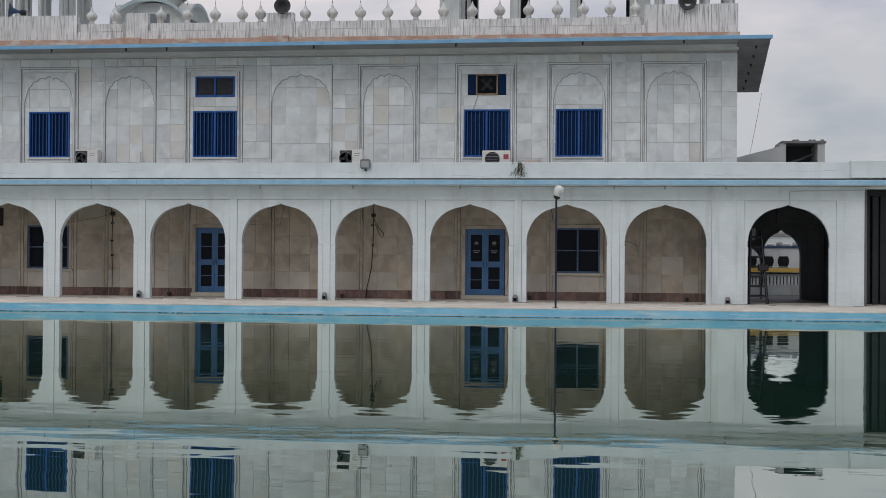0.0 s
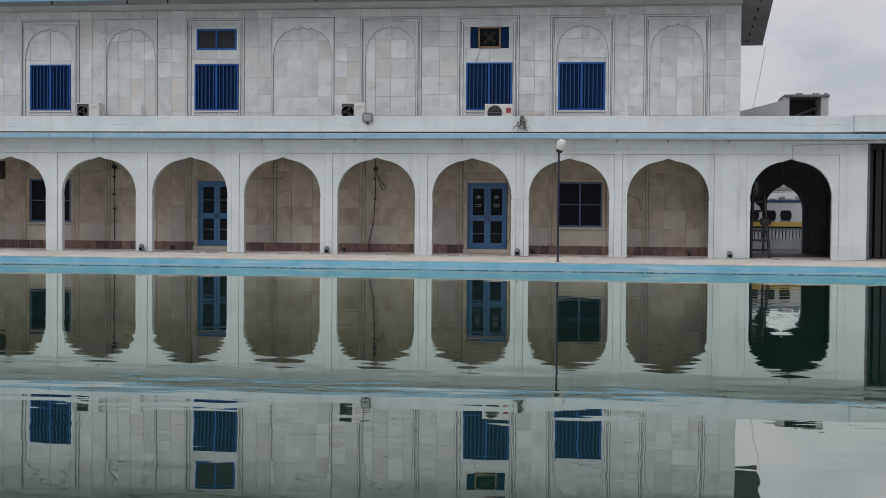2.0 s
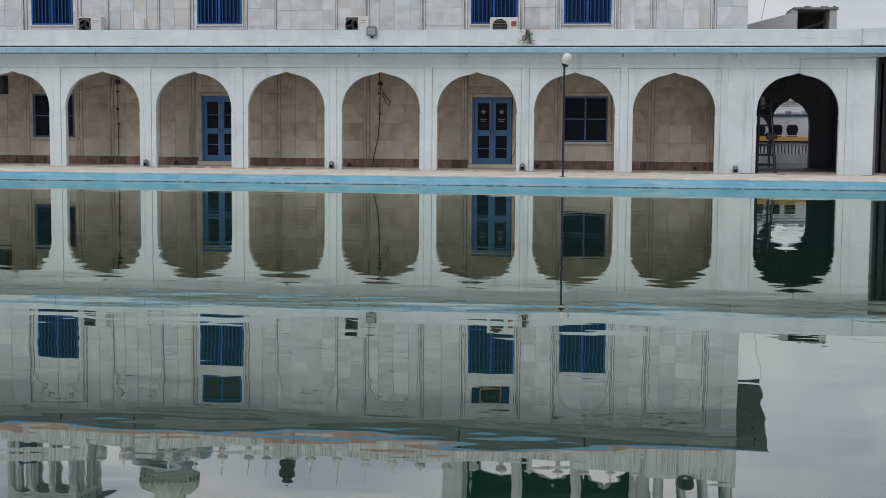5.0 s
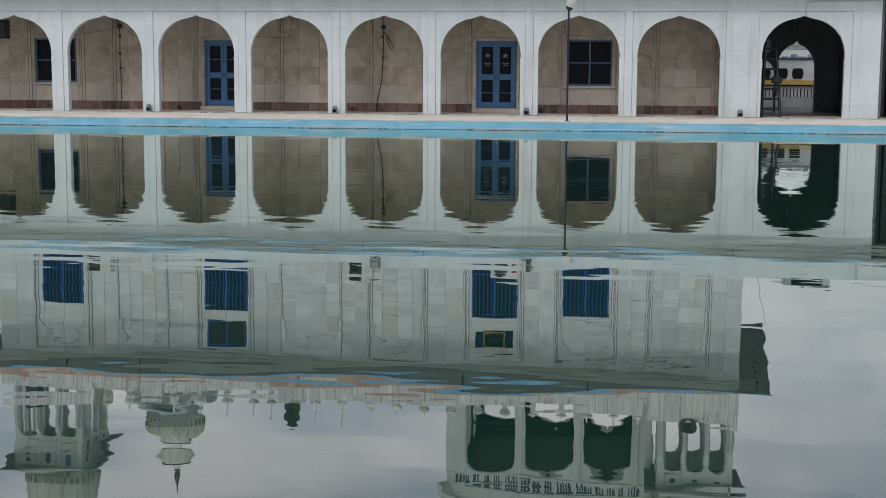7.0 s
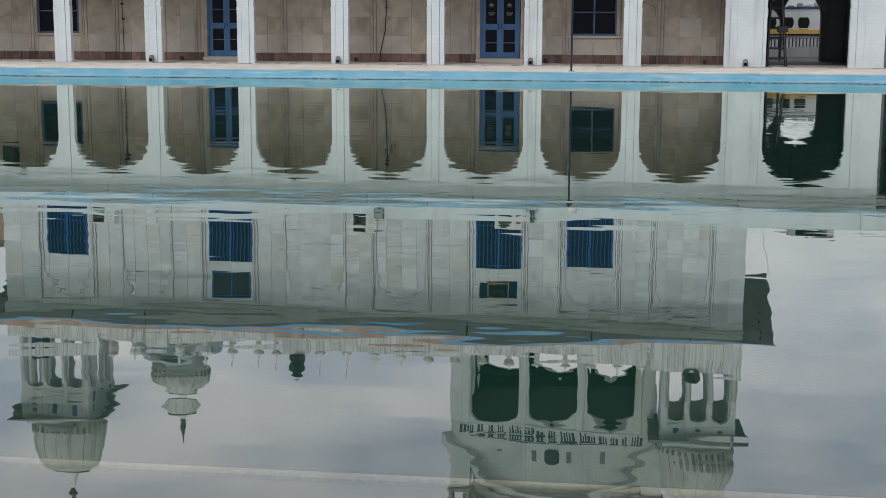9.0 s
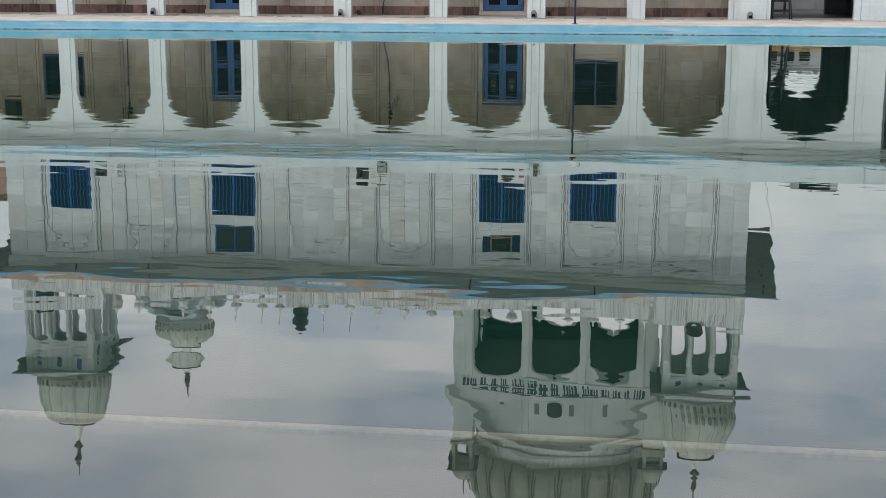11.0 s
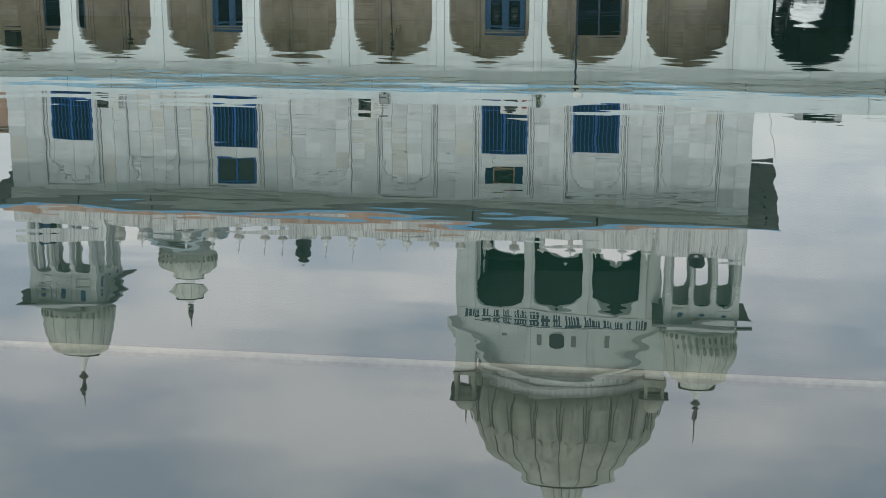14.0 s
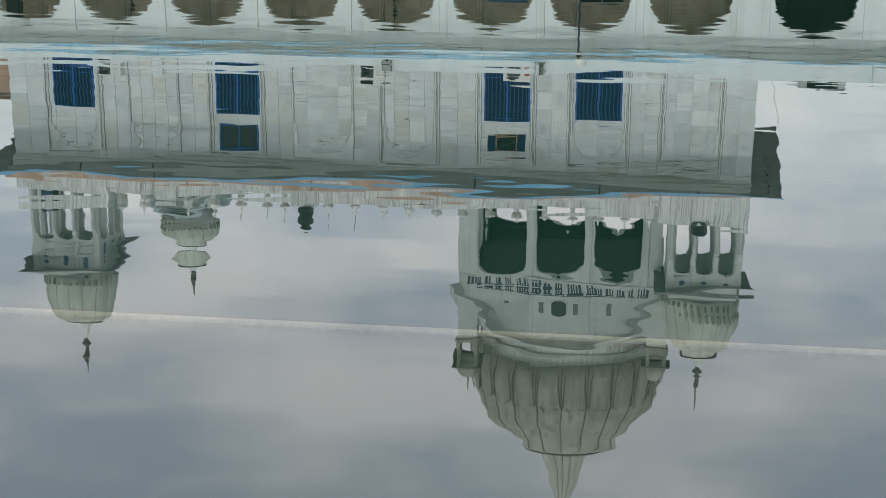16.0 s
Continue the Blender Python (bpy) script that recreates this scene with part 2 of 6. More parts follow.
M_BLUE_DOOR = mat("mid_blue_gloss_paint", (0.025, 0.105, 0.25), (0.04, 0.135, 0.30), 3, 0.4, 0.0004, 0.05)
M_BLUE_GREY = mat("slate_blue_paint", (0.04, 0.08, 0.16), (0.06, 0.11, 0.21), 3, 0.4, 0.0004, 0.05)
M_GLASS = mat("dark_window_glass", (0.006, 0.008, 0.012), (0.010, 0.012, 0.018), 2, 0.2, 0, 0, ior=1.18)
M_NAVY_PANE = mat("navy_backed_pane", (0.001, 0.016, 0.06), (0.002, 0.024, 0.085), 3, 0.5, 0, 0.05, ior=1.2)
M_MESH = mat("dark_fly_mesh", (0.012, 0.013, 0.018), (0.022, 0.024, 0.03), 8, 0.7, 0, 0.2)
# real dark paint on small fittings; shade colour on the end walls
M_DARK = mat("dark_grey_paint_and_shade", (0.035, 0.038, 0.04), (0.055, 0.058, 0.06), 1.5, 0.6, 0.001, 0.1)
# whitewash made whiter to stand in for light missing in the court
M_COURT = mat("brightened_white_limewash", (0.76, 0.77, 0.77), (0.84, 0.85, 0.85), 1.0, 0.7, 0.001, 0.05, streak=((3, 3, 0.4), (0.62, 0.62, 0.60), 0.58, 0.85))
# dark plaster imitating the shade of unseen rooms
M_INNER = mat("interior_shade_plaster", (0.10, 0.10, 0.10), (0.15, 0.15, 0.14), 1.5, 0.8, 0.001, 0.1)
M_BLACK = mat("black_enamel", (0.008, 0.008, 0.01), (0.016, 0.016, 0.02), 3, 0.35, 0, 0.05)
# stone darkened to carry the shadow on the passage floor
M_DARKFLOOR = mat("shade_dark_stone_floor", (0.07, 0.068, 0.065), (0.12, 0.115, 0.11), 1.5, 0.6, 0.001, 0.1)
M_STEEL = mat("dull_steel", (0.30, 0.31, 0.32), (0.42, 0.43, 0.44), 5, 0.4, 0.0004, 0.1, metal=0.8)
M_PLASTIC = mat("off_white_casing", (0.68, 0.67, 0.63), (0.76, 0.75, 0.72), 3, 0.45, 0.0004, 0.05)
M_RED = mat("red_badge_paint", (0.30, 0.05, 0.06), (0.38, 0.08, 0.09), 5, 0.5)
M_NAVY = mat("navy_blue_pole_paint", (0.008, 0.012, 0.036), (0.014, 0.02, 0.055), 5, 0.4)
M_YELLOW = mat("yellow_banner_cloth", (0.86, 0.54, 0.11), (0.92, 0.62, 0.18), 2, 0.8)
M_WOOD = mat("tan_wood_frame", (0.22, 0.14, 0.08), (0.34, 0.23, 0.13), 6, 0.6, 0.0006, 0.1)
M_LEAF = mat("dry_green_weed", (0.05, 0.06, 0.03), (0.13, 0.13, 0.08), 12, 0.8, vary=0.2)
M_DOME = mat("ribbed_white_dome", (0.62, 0.62, 0.58), (0.76, 0.76, 0.73), 1.0, 0.55, 0.001, 0.05, streak=((3.2, 3.2, 0.5), (0.36, 0.36, 0.31), 0.52, 0.78))
M_FINIAL = mat("weathered_finial_lime", (0.52, 0.53, 0.515), (0.68, 0.685, 0.665), 5, 0.7, 0.001, 0.08, vary=0.08, streak=((7, 7, 1.5), (0.36, 0.36, 0.34), 0.53, 0.72))
M_BRASS = mat("tarnished_finial_metal", (0.06, 0.055, 0.05), (0.12, 0.11, 0.09), 6, 0.45, 0.0004, 0.1, metal=0.6)
M_INK = mat("dark_blue_lettering", (0.02, 0.035, 0.06), (0.035, 0.05, 0.08), 6, 0.6)
M_GROUND = mat("dusty_ground", (0.28, 0.25, 0.21), (0.38, 0.35, 0.30), 0.4, 0.9, 0.003, 0.1)
M_STEP = mat("submerged_silty_step", (0.11, 0.155, 0.12), (0.18, 0.22, 0.17), 0.7, 0.8, 0.001, 0.08)
M_NOSE = mat("pale_step_nosing", (0.48, 0.46, 0.44), (0.60, 0.57, 0.55), 1.4, 0.8, 0.001, 0.08)
M_WETLINE = mat("wet_tan_stone_edge", (0.70, 0.58, 0.44), (0.86, 0.75, 0.61), 2.5, 0.5, 0.001, 0.15)
M_POOLFLOOR = mat("green_silt", (0.03, 0.05, 0.035), (0.05, 0.08, 0.055), 0.6, 0.9, 0.001, 0.1)


# ---- builders ----
def box(bm, x0, x1, y0, y1, z0, z1, chamfer=0.0):
    v = bmesh.ops.create_cube(bm, size=1)["verts"]
    bmesh.ops.transform(bm, verts=v, matrix=Matrix.Translation(((x0 + x1) / 2, (y0 + y1) / 2, (z0 + z1) / 2)) @ Matrix.Diagonal((x1 - x0, y1 - y0, z1 - z0, 1)))
    if chamfer:
        edges = list({e for q in v for e in q.link_edges})
        bmesh.ops.bevel(bm, geom=edges, offset=chamfer, segments=1, affect="EDGES")
    return bm


def boxed(x0, x1, y0, y1, z0, z1, chamfer=0.0):
    return box(bmesh.new(), x0, x1, y0, y1, z0, z1, chamfer)


def rod(bm, a, b, r, n=8, r2=None):
    a, b = Vector(a), Vector(b)
    d = b - a
    m = Matrix.Translation((a + b) / 2) @ d.to_track_quat("Z", "Y").to_matrix().to_4x4()
    bmesh.ops.create_cone(bm, cap_ends=True, segments=n, radius1=r, radius2=r if r2 is None else r2, depth=d.length, matrix=m)
    return bm


def lathe(bm, profile, n=24, lobes=0, depth=0.0, square=False, centre=(0, 0, 0)):
    """Turns a profile of (radius, height) round z; lobes press ribs into it."""
    rings = []
    for r, z in profile:
        ring = []
        for k in range(n):
            a = 2 * math.pi * k / n
            q = r
            if lobes:
                q = r * (1 - depth * (1 - abs(math.sin(lobes * a / 2)) ** 0.5))
            ring.append(bm.verts.new((centre[0] + q * math.cos(a), centre[1] + q * math.sin(a), centre[2] + z)))
        rings.append(ring)
    for lo, hi in zip(rings, rings[1:]):
        for k in range(n):
            bm.faces.new((lo[k], lo[(k + 1) % n], hi[(k + 1) % n], hi[k]))
    bm.faces.new(list(reversed(rings[0])))
    bm.faces.new(rings[-1])
    return bm


def mesh_of(bm, material, name, smooth=False):
    me = bpy.data.meshes.new(name)
    bm.to_mesh(me)
    bm.free()
    me.materials.append(material)
    if smooth:
        me.shade_smooth()
    return me


def part(name, bm, material, parent, label="", smooth=False):
    ob = new(name, mesh_of(bm, material, name, smooth))
    ob.parent = parent
    if label:
        tagged(ob, label)
    return ob


def thing(name, label, category, at=(0, 0, 0), group="", kind=""):
    ob = new(name)
    ob.location = at
    return tagged(ob, label, category, group, kind)


def solid(name, bm, material, label, category, at=(0, 0, 0), group="", kind="", smooth=False):
    ob = new(name, mesh_of(bm, material, name, smooth))
    ob.location = at
    return tagged(ob, label, category, group, kind)


def wall_grid(bm, xs, zs, y0, y1, holes):
    """A wall between y0 and y1, of the cells between xs and zs, left out where holes (x0, x1, z0, z1) lie."""
    xs = sorted(set([round(x, 4) for x in xs] + [round(h[k], 4) for h in holes for k in (0, 1)]))
    zs = sorted(set([round(z, 4) for z in zs] + [round(h[k], 4) for h in holes for k in (2, 3)]))

    def filled(i, j):
        if i < 0 or j < 0 or i >= len(xs) - 1 or j >= len(zs) - 1:
            return False
        x, z = (xs[i] + xs[i + 1]) / 2, (zs[j] + zs[j + 1]) / 2
        return not any(h[0] < x < h[1] and h[2] < z < h[3] for h in holes)

    def quad(*p):
        bm.faces.new([bm.verts.new(q) for q in p])

    for i in range(len(xs) - 1):
        for j in range(len(zs) - 1):
            if not filled(i, j):
                continue
            a, b, c, d = xs[i], xs[i + 1], zs[j], zs[j + 1]
            quad((a, y0, c), (b, y0, c), (b, y0, d), (a, y0, d))
            quad((b, y1, c), (a, y1, c), (a, y1, d), (b, y1, d))
            if not filled(i - 1, j):
                quad((a, y1, c), (a, y0, c), (a, y0, d), (a, y1, d))
            if not filled(i + 1, j):
                quad((b, y0, c), (b, y1, c), (b, y1, d), (b, y0, d))
            if not filled(i, j - 1):
                quad((a, y1, c), (b, y1, c), (b, y0, c), (a, y0, c))
            if not filled(i, j + 1):
                quad((a, y0, d), (b, y0, d), (b, y1, d), (a, y1, d))
    return bm


def arch_head(bm, x0, x1, y0, y1, a, b, curve, top, n=36):
    """The wall over an arch: from curve(x) between a and b up to top, with plain sides out to x0 and x1 down to the curve's ends."""
    xs = [a + (b - a) * (0.5 - 0.5 * math.cos(math.pi * k / n)) for k in range(n + 1)]
    zs = [curve(x) for x in xs]

    def quad(*p):
        bm.faces.new([bm.verts.new(q) for q in p])

    for k in range(n):
        p, q, s, t = xs[k], xs[k + 1], zs[k], zs[k + 1]
        quad((p, y0, s), (q, y0, t), (q, y0, top), (p, y0, top))
        quad((q, y1, t), (p, y1, s), (p, y1, top), (q, y1, top))
        quad((p, y1, s), (q, y1, t), (q, y0, t), (p, y0, s))
        quad((p, y0, top), (q, y0, top), (q, y1, top), (p, y1, top))
    if x0 < a:
        box(bm, x0, a, y0, y1, zs[0], top)
    if x1 > b:
        box(bm, b, x1, y0, y1, zs[-1], top)
    bmesh.ops.remove_doubles(bm, verts=bm.verts[:], dist=1e-5)
    return bm


def round_arch(centre, half, spring, rise, tip=0.075, power=2.25):
    def curve(x):
        u = min(abs(x - centre) / half, 1.0)
        z = spring + rise * max(1 - u ** power, 0) ** (1 / power)
        return z + tip * max(0.0, 1 - abs(x - centre) / (0.24 * half)) ** 1.7
    return curve


def cusped_arch(centre, half, spring, rise, cusps=9):
    def curve(x):
        u = max(-1.0, min(1.0, (x - centre) / half))
        a = math.acos(u)
        scallop = abs(math.sin(a * cusps / 1.0)) ** 0.6
        z = spring + rise * max(1 - abs(u) ** 2.2, 0) ** 0.45
        z -= 0.062 * (1 - scallop) * (1 if abs(u) < 0.98 else 0)
        return z + 0.035 * max(0.0, 1 - abs(u) / 0.08)
    return curve


_blocks = {}


def block_mesh(w, d, h, material, chamfer=0.003):
    """One chamfered slab for all pieces of that size and material."""
    key = (round(w, 3), round(d, 3), round(h, 3), material.name)
    if key not in _blocks:
        me = bpy.data.meshes.new("slab")
        c, X, Z = chamfer, w / 2, h / 2
        v = [(-X, d, -Z), (X, d, -Z), (X, d, Z), (-X, d, Z), (-X, c, -Z), (X, c, -Z), (X, c, Z), (-X, c, Z), (-X + c, 0, -Z + c), (X - c, 0, -Z + c), (X - c, 0, Z - c), (-X + c, 0, Z - c)]
        f = [(3, 2, 1, 0), (0, 1, 5, 4), (1, 2, 6, 5), (2, 3, 7, 6), (3, 0, 4, 7), (4, 5, 9, 8), (5, 6, 10, 9), (6, 7, 11, 10), (7, 4, 8, 11), (8, 9, 10, 11)]
        me.from_pydata(v, [], f)
        me.materials.append(material)
        _blocks[key] = me
    return _blocks[key]


def piece(name, x0, x1, z0, z1, y, depth, material, parent, gap=0.005):
    """A wall slab whose face looks to -y at y."""
    ob = new(name, block_mesh(round(x1 - x0, 2) - gap, depth, round(z1 - z0, 2) - gap, material))
    ob.location = ((x0 + x1) / 2, y + random.uniform(-0.002, 0.002), (z0 + z1) / 2)
    ob.parent = parent
    return ob


def floor_piece(name, x0, x1, y0, y1, z, depth, material, parent, gap=0.006):
    ob = new(name, block_mesh(round(x1 - x0, 2) - gap, depth, round(y1 - y0, 2) - gap, material))
    ob.matrix_basis = pose((x0 + x1) / 2, (y0 + y1) / 2, z + random.uniform(-0.002, 0.002), -90, 0, 0)
    ob.parent = parent
    return ob


# ---- the setting: ground, pool, water ----
EDGE, FRONT, WALL = 37.93, 42.60, 45.02      # pool edge, arcade face, building face
PAVE = 0.265
XL, XR = -27.0, 12.0                          # arcade's ends
BAY, FIRST = 3.06, -19.63
POOL = (-60.0, 40.0, 1.2, EDGE)

bm = bmesh.new()
far = 1800
wall_grid(bm, [-far, far], [-far, far], 0, 1, [(POOL[0] - 0.2, POOL[1] + 0.2, POOL[2] - 0.2, POOL[3] + 0.25)])
bmesh.ops.transform(bm, verts=bm.verts[:], matrix=Matrix.Translation((0, 0, PAVE - 0.03)) @ Matrix.Rotation(radians(-90), 4, "X") @ Matrix.Diagonal((1, 1, 1, 1)))
solid("ground", bm, M_GROUND, "dusty pale ground round the pool", "ground", kind="structure")

def water_sheet(y0, y1):
    b = bmesh.new()
    b.faces.new([b.verts.new(q) for q in ((POOL[0], y0, 0), (POOL[1], y0, 0), (POOL[1], y1, 0), (POOL[0], y1, 0))])
    return b


solid("water_shallow", water_sheet(POOL[2], 4.842), M_SHALLOW, "shallow water over a pale submerged step", "water", kind="structure")
solid("water", water_sheet(4.842, POOL[3] + 0.01), M_WATER, "still green pool water with faint ripples", "water", kind="structure")
solid("pool_floor", boxed(POOL[0], POOL[1], POOL[2], POOL[3], -1.8, -1.6), M_POOLFLOOR, "dark silted floor of the pool", "floor", kind="structure")
step = thing("submerged_step", "silty stone step with a tan edge under the water", "step", kind="structure")
part("tread", boxed(POOL[0], POOL[1], POOL[2], 4.80, -0.45, -0.03), M_STEP, step)
part("nosing", boxed(POOL[0], POOL[1], 4.784, 4.836, -0.45, -0.006, 0.008), M_WETLINE, step, "tan worn stone nosing")

pool_wall = thing("wall_pool", "pale blue painted pool wall above the waterline", "wall", kind="structure")
part("face", boxed(POOL[0], POOL[1], EDGE, EDGE + 0.3, -1.6, 0.233), M_POOL, pool_wall)
part("waterline", boxed(POOL[0], POOL[1], EDGE - 0.004, EDGE + 0.01, -0.02, 0.006), M_POOL_DIRT, pool_wall, "dark waterline growth")
rng = random.Random(21)
x = -26.0
while x < 11:
    w = rng.uniform(0.05, 0.24)
    part("waterline_stain", boxed(x, x + w, EDGE - 0.006, EDGE + 0.01, -0.02, rng.uniform(0.008, 0.019), 0.002), M_POOL_DIRT, pool_wall)
    x += w + rng.uniform(0.02, 0.12)
part("scum_line", boxed(POOL[0], POOL[1], EDGE - 0.003, EDGE + 0.01, 0.045, 0.062), M_NOSE, pool_wall, "pale scum line")
near_bank = thing("wall_pool_near", "plain stone bank where the walk begins", "wall", kind="structure")
part("face", boxed(POOL[0], POOL[1], POOL[2] - 0.3, POOL[2], -1.6, 0.24), M_POOL, near_bank)

# ---- building behind the arcade ----
NICHES = [(-20.31, -18.2, "window"), (-17.27, -15.42, "blind"), (-14.40, -12.37, "vent"), (-11.41, -9.27, "blind"), (-8.36, -6.30, "framed"), (-5.07, -3.04, "fan"), (-1.99, 0.09, "window_framed"), (1.07, 3.17, "framed")]
UPPER_WINDOWS = [(-19.97, -18.50), (-14.10, -12.56), (-4.79, -3.25), (-1.73, -0.19)]
VENTS = [(-14.03, -12.64), (-4.66, -3.38)]
CL, CR = -21.60, 4.17                          # the upper building's corners
ROOF = 8.90
W0, W1 = 5.02, 6.60

up = thing("wall_upper", "upper storey wall faced with pale grey marble slabs", "wall", kind="structure")
holes = [(a, b, W0, W1) for a, b in UPPER_WINDOWS] + [(a, b, 7.08, 7.78) for a, b in VENTS]
part("core", wall_grid(bmesh.new(), [CL, CR], [4.15, ROOF], WALL + 0.02, WALL + 0.38, holes), M_GROUT, up)
for nm, xa, xb, ya, yb in (("side", CL, CL + 0.35, WALL + 0.38, 61), ("side", CR - 0.35, CR, WALL + 0.38, 61), ("rear", CL, CR, 61, 61.35)):
    part(nm, boxed(xa, xb, ya, yb, 0.2, ROOF), M_WHITEWASH, up)
# unseen upper room, its plaster coloured dark as shade
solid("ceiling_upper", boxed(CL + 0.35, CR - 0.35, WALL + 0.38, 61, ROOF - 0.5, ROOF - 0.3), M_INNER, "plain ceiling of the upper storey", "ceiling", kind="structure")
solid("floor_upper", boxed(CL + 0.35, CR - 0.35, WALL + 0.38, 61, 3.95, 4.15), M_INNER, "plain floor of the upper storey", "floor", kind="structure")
solid("roof", boxed(CL, CR, WALL, 61.35, ROOF + 0.002, ROOF + 0.06), M_WHITEWASH, "flat whitewashed roof terrace", "roof", kind="structure")

PIER_ROWS = [4.40, 4.97, 5.55, 6.14, 6.66, 7.14, 7.64, 8.14, 8.41]
NICHE_ROWS = [4.40, 4.85, 5.48, 6.11, 6.75, 7.38, 8.14, 8.41]


def tile_columns():
    """Columns of slabs: two in each pier, four in each niche."""
    cols, x = [], CL
    for a, b, kind in NICHES:
        n = max(1, round((a - x) / 0.52))
        cols += [(x + (a - x) * k / n, x + (a - x) * (k + 1) / n, "pier") for k in range(n)]
        win = [w for w in UPPER_WINDOWS if a < w[0] < b]
        if win:
            w0, w1 = win[0]
            cuts = [a, w0, (w0 + w1) / 2, w1, b]
        else:
            cuts = [a + (b - a) * k / 4 for k in range(5)]
        cols += [(p, q, kind) for p, q in zip(cuts, cuts[1:])]
        x = b
    n = max(1, round((CR - x) / 0.5))
    return cols + [(x + (CR - x) * k / n, x + (CR - x) * (k + 1) / n, "pier") for k in range(n)]


def cut_rows(rows, centre, openings):
    """The stretches of each row that no opening takes away in the column at centre."""
    for z0, z1 in zip(rows, rows[1:]):
        hit = [h for h in openings if h[0] < centre < h[1] and h[2] < z1 and h[3] > z0]
        if not hit:
            yield z0, z1
        for h in hit:
            for p, q in ((z0, min(z1, h[2])), (max(z0, h[3]), z1)):
                if q - p > 0.05:
                    yield p, q


def upper_tiles():
    rng = random.Random(4)
    for x0, x1, kind in tile_columns():
        rows = PIER_ROWS if kind == "pier" else NICHE_ROWS
        c = (x0 + x1) / 2
        blank = [(x0, x1, 7.08, 8.14)] if kind in ("vent", "fan") else []
        for z0, z1 in cut_rows(rows, c, holes[:len(UPPER_WINDOWS)] + blank):
            r = rng.random()
            m = M_MARBLE_WARM if r < 0.07 else M_MARBLE_COOL if r < 0.35 else M_MARBLE
            piece("slab", x0, x1, z0, z1, WALL, 0.02, m, up)
    for a, b in VENTS:
        n = [q for q in NICHES if q[0] < a < q[1]][0]
        for p, q, z0, z1 in ((n[0], a, 7.08, 7.78), (b, n[1], 7.08, 7.78), (n[0], (a + b) / 2, 7.78, 8.14), ((a + b) / 2, n[1], 7.78, 8.14)):
            piece("slab", p, q, z0, z1, WALL, 0.02, M_MARBLE, up)


def niche_frames():
    for a, b, kind in NICHES:
        fr = bmesh.new()
        double = kind != "blind"
        for x, s in ((a, 1), (b, -1)):
            box(fr, min(x, x + s * 0.05), max(x, x + s * 0.05), WALL - 0.05, WALL - 0.004, 4.3, 8.08, 0.008)
            if double:
                box(fr, min(x + s * 0.12, x + s * 0.17), max(x + s * 0.12, x + s * 0.17), WALL - 0.035, WALL - 0.004, 4.3, 7.93, 0.008)
        box(fr, a, b, WALL - 0.052, WALL - 0.004, 8.08, 8.13, 0.008)
        if double:
            box(fr, a + 0.12, b - 0.12, WALL - 0.037, WALL - 0.004, 7.93, 7.98, 0.008)
        jl = bmesh.new()
        for x, s in ((a, 1), (b, -1)):
            box(jl, min(x - s * 0.02, x + s * 0.075), max(x - s * 0.02, x + s * 0.075), WALL - 0.008, WALL - 0.003, 4.3, 8.12)
            if double:
                box(jl, min(x + s * 0.10, x + s * 0.19), max(x + s * 0.10, x + s * 0.19), WALL - 0.008, WALL - 0.003, 4.3, 7.95)
        box(jl, a - 0.02, b + 0.02, WALL - 0.0085, WALL - 0.0035, 8.06, 8.15)
        part("joint_line", jl, M_LINE, up, "dark weathered joint")
        part("niche_frame", fr, M_MARBLE, up, "moulded pale marble niche frame")
        if kind in ("vent", "fan"):
            continue
        i = 0.17 if double else 0.05
        c, half = (a + b) / 2, (b - a) / 2 - i - 0.03
        sp = arch_head(bmesh.new(), a + i, b - i, WALL - 0.028, WALL - 0.004, c - half, c + half, cusped_arch(c, half, 6.95, 0.86), 7.93 if double else 8.08, 72)
        ln = arch_head(bmesh.new(), a + i, b - i, WALL - 0.018, WALL - 0.006, c - half + 0.02, c + half - 0.02, cusped_arch(c, half - 0.02, 6.95, 0.835), 7.9, 72)
        part("joint_line", ln, M_EAVE, up, "grey weathered joint")
        part("cusped_spandrel", sp, M_MARBLE, up, "shallow carved cusped arch in pale marble")


niche_frames()


def upper_window(w, h):
    """Blue casement with vertical bars; its lower left outer corner stands at the origin."""
    ob = thing("window_upper", "royal blue barred window in the marble wall", "window", kind="structure")
    f, d = 0.055, 0.09
    fr = bmesh.new()
    for q in ((0, w, 0, f), (0, w, h - f, h), (0, f, f, h - f), (w - f, w, f, h - f), (w / 2 - 0.035, w / 2 + 0.035, f, h - f)):
        box(fr, q[0], q[1], -0.03, d, q[2], q[3], 0.006)
    part("frame", fr, M_BLUE, ob)
    part("pane", boxed(f, w - f, 0.07, 0.08, f, h - f), M_NAVY_PANE, ob, "dark window pane")
    n = 5
    for s in (0, 1):
        lo = f if s == 0 else w / 2 + 0.035
        hi = w / 2 - 0.035 if s == 0 else w - f
        for k in range(n):
            x = lo + (hi - lo) * (k + 0.5) / n
            part("bar", boxed(x - 0.016, x + 0.016, 0.0, 0.03, f, h - f), M_BLUE_BAR, ob)
    return ob


def make_upper_windows():
    first = upper_window(1.53, W1 - W0)
    first.location = (UPPER_WINDOWS[1][0], WALL, W0)
    for k in (2, 3):
        copy_thing(first, pose(UPPER_WINDOWS[k][0], WALL, W0))
    o = upper_window(1.46, W1 - W0)
    o.location = (UPPER_WINDOWS[0][0], WALL, W0)


make_upper_windows()


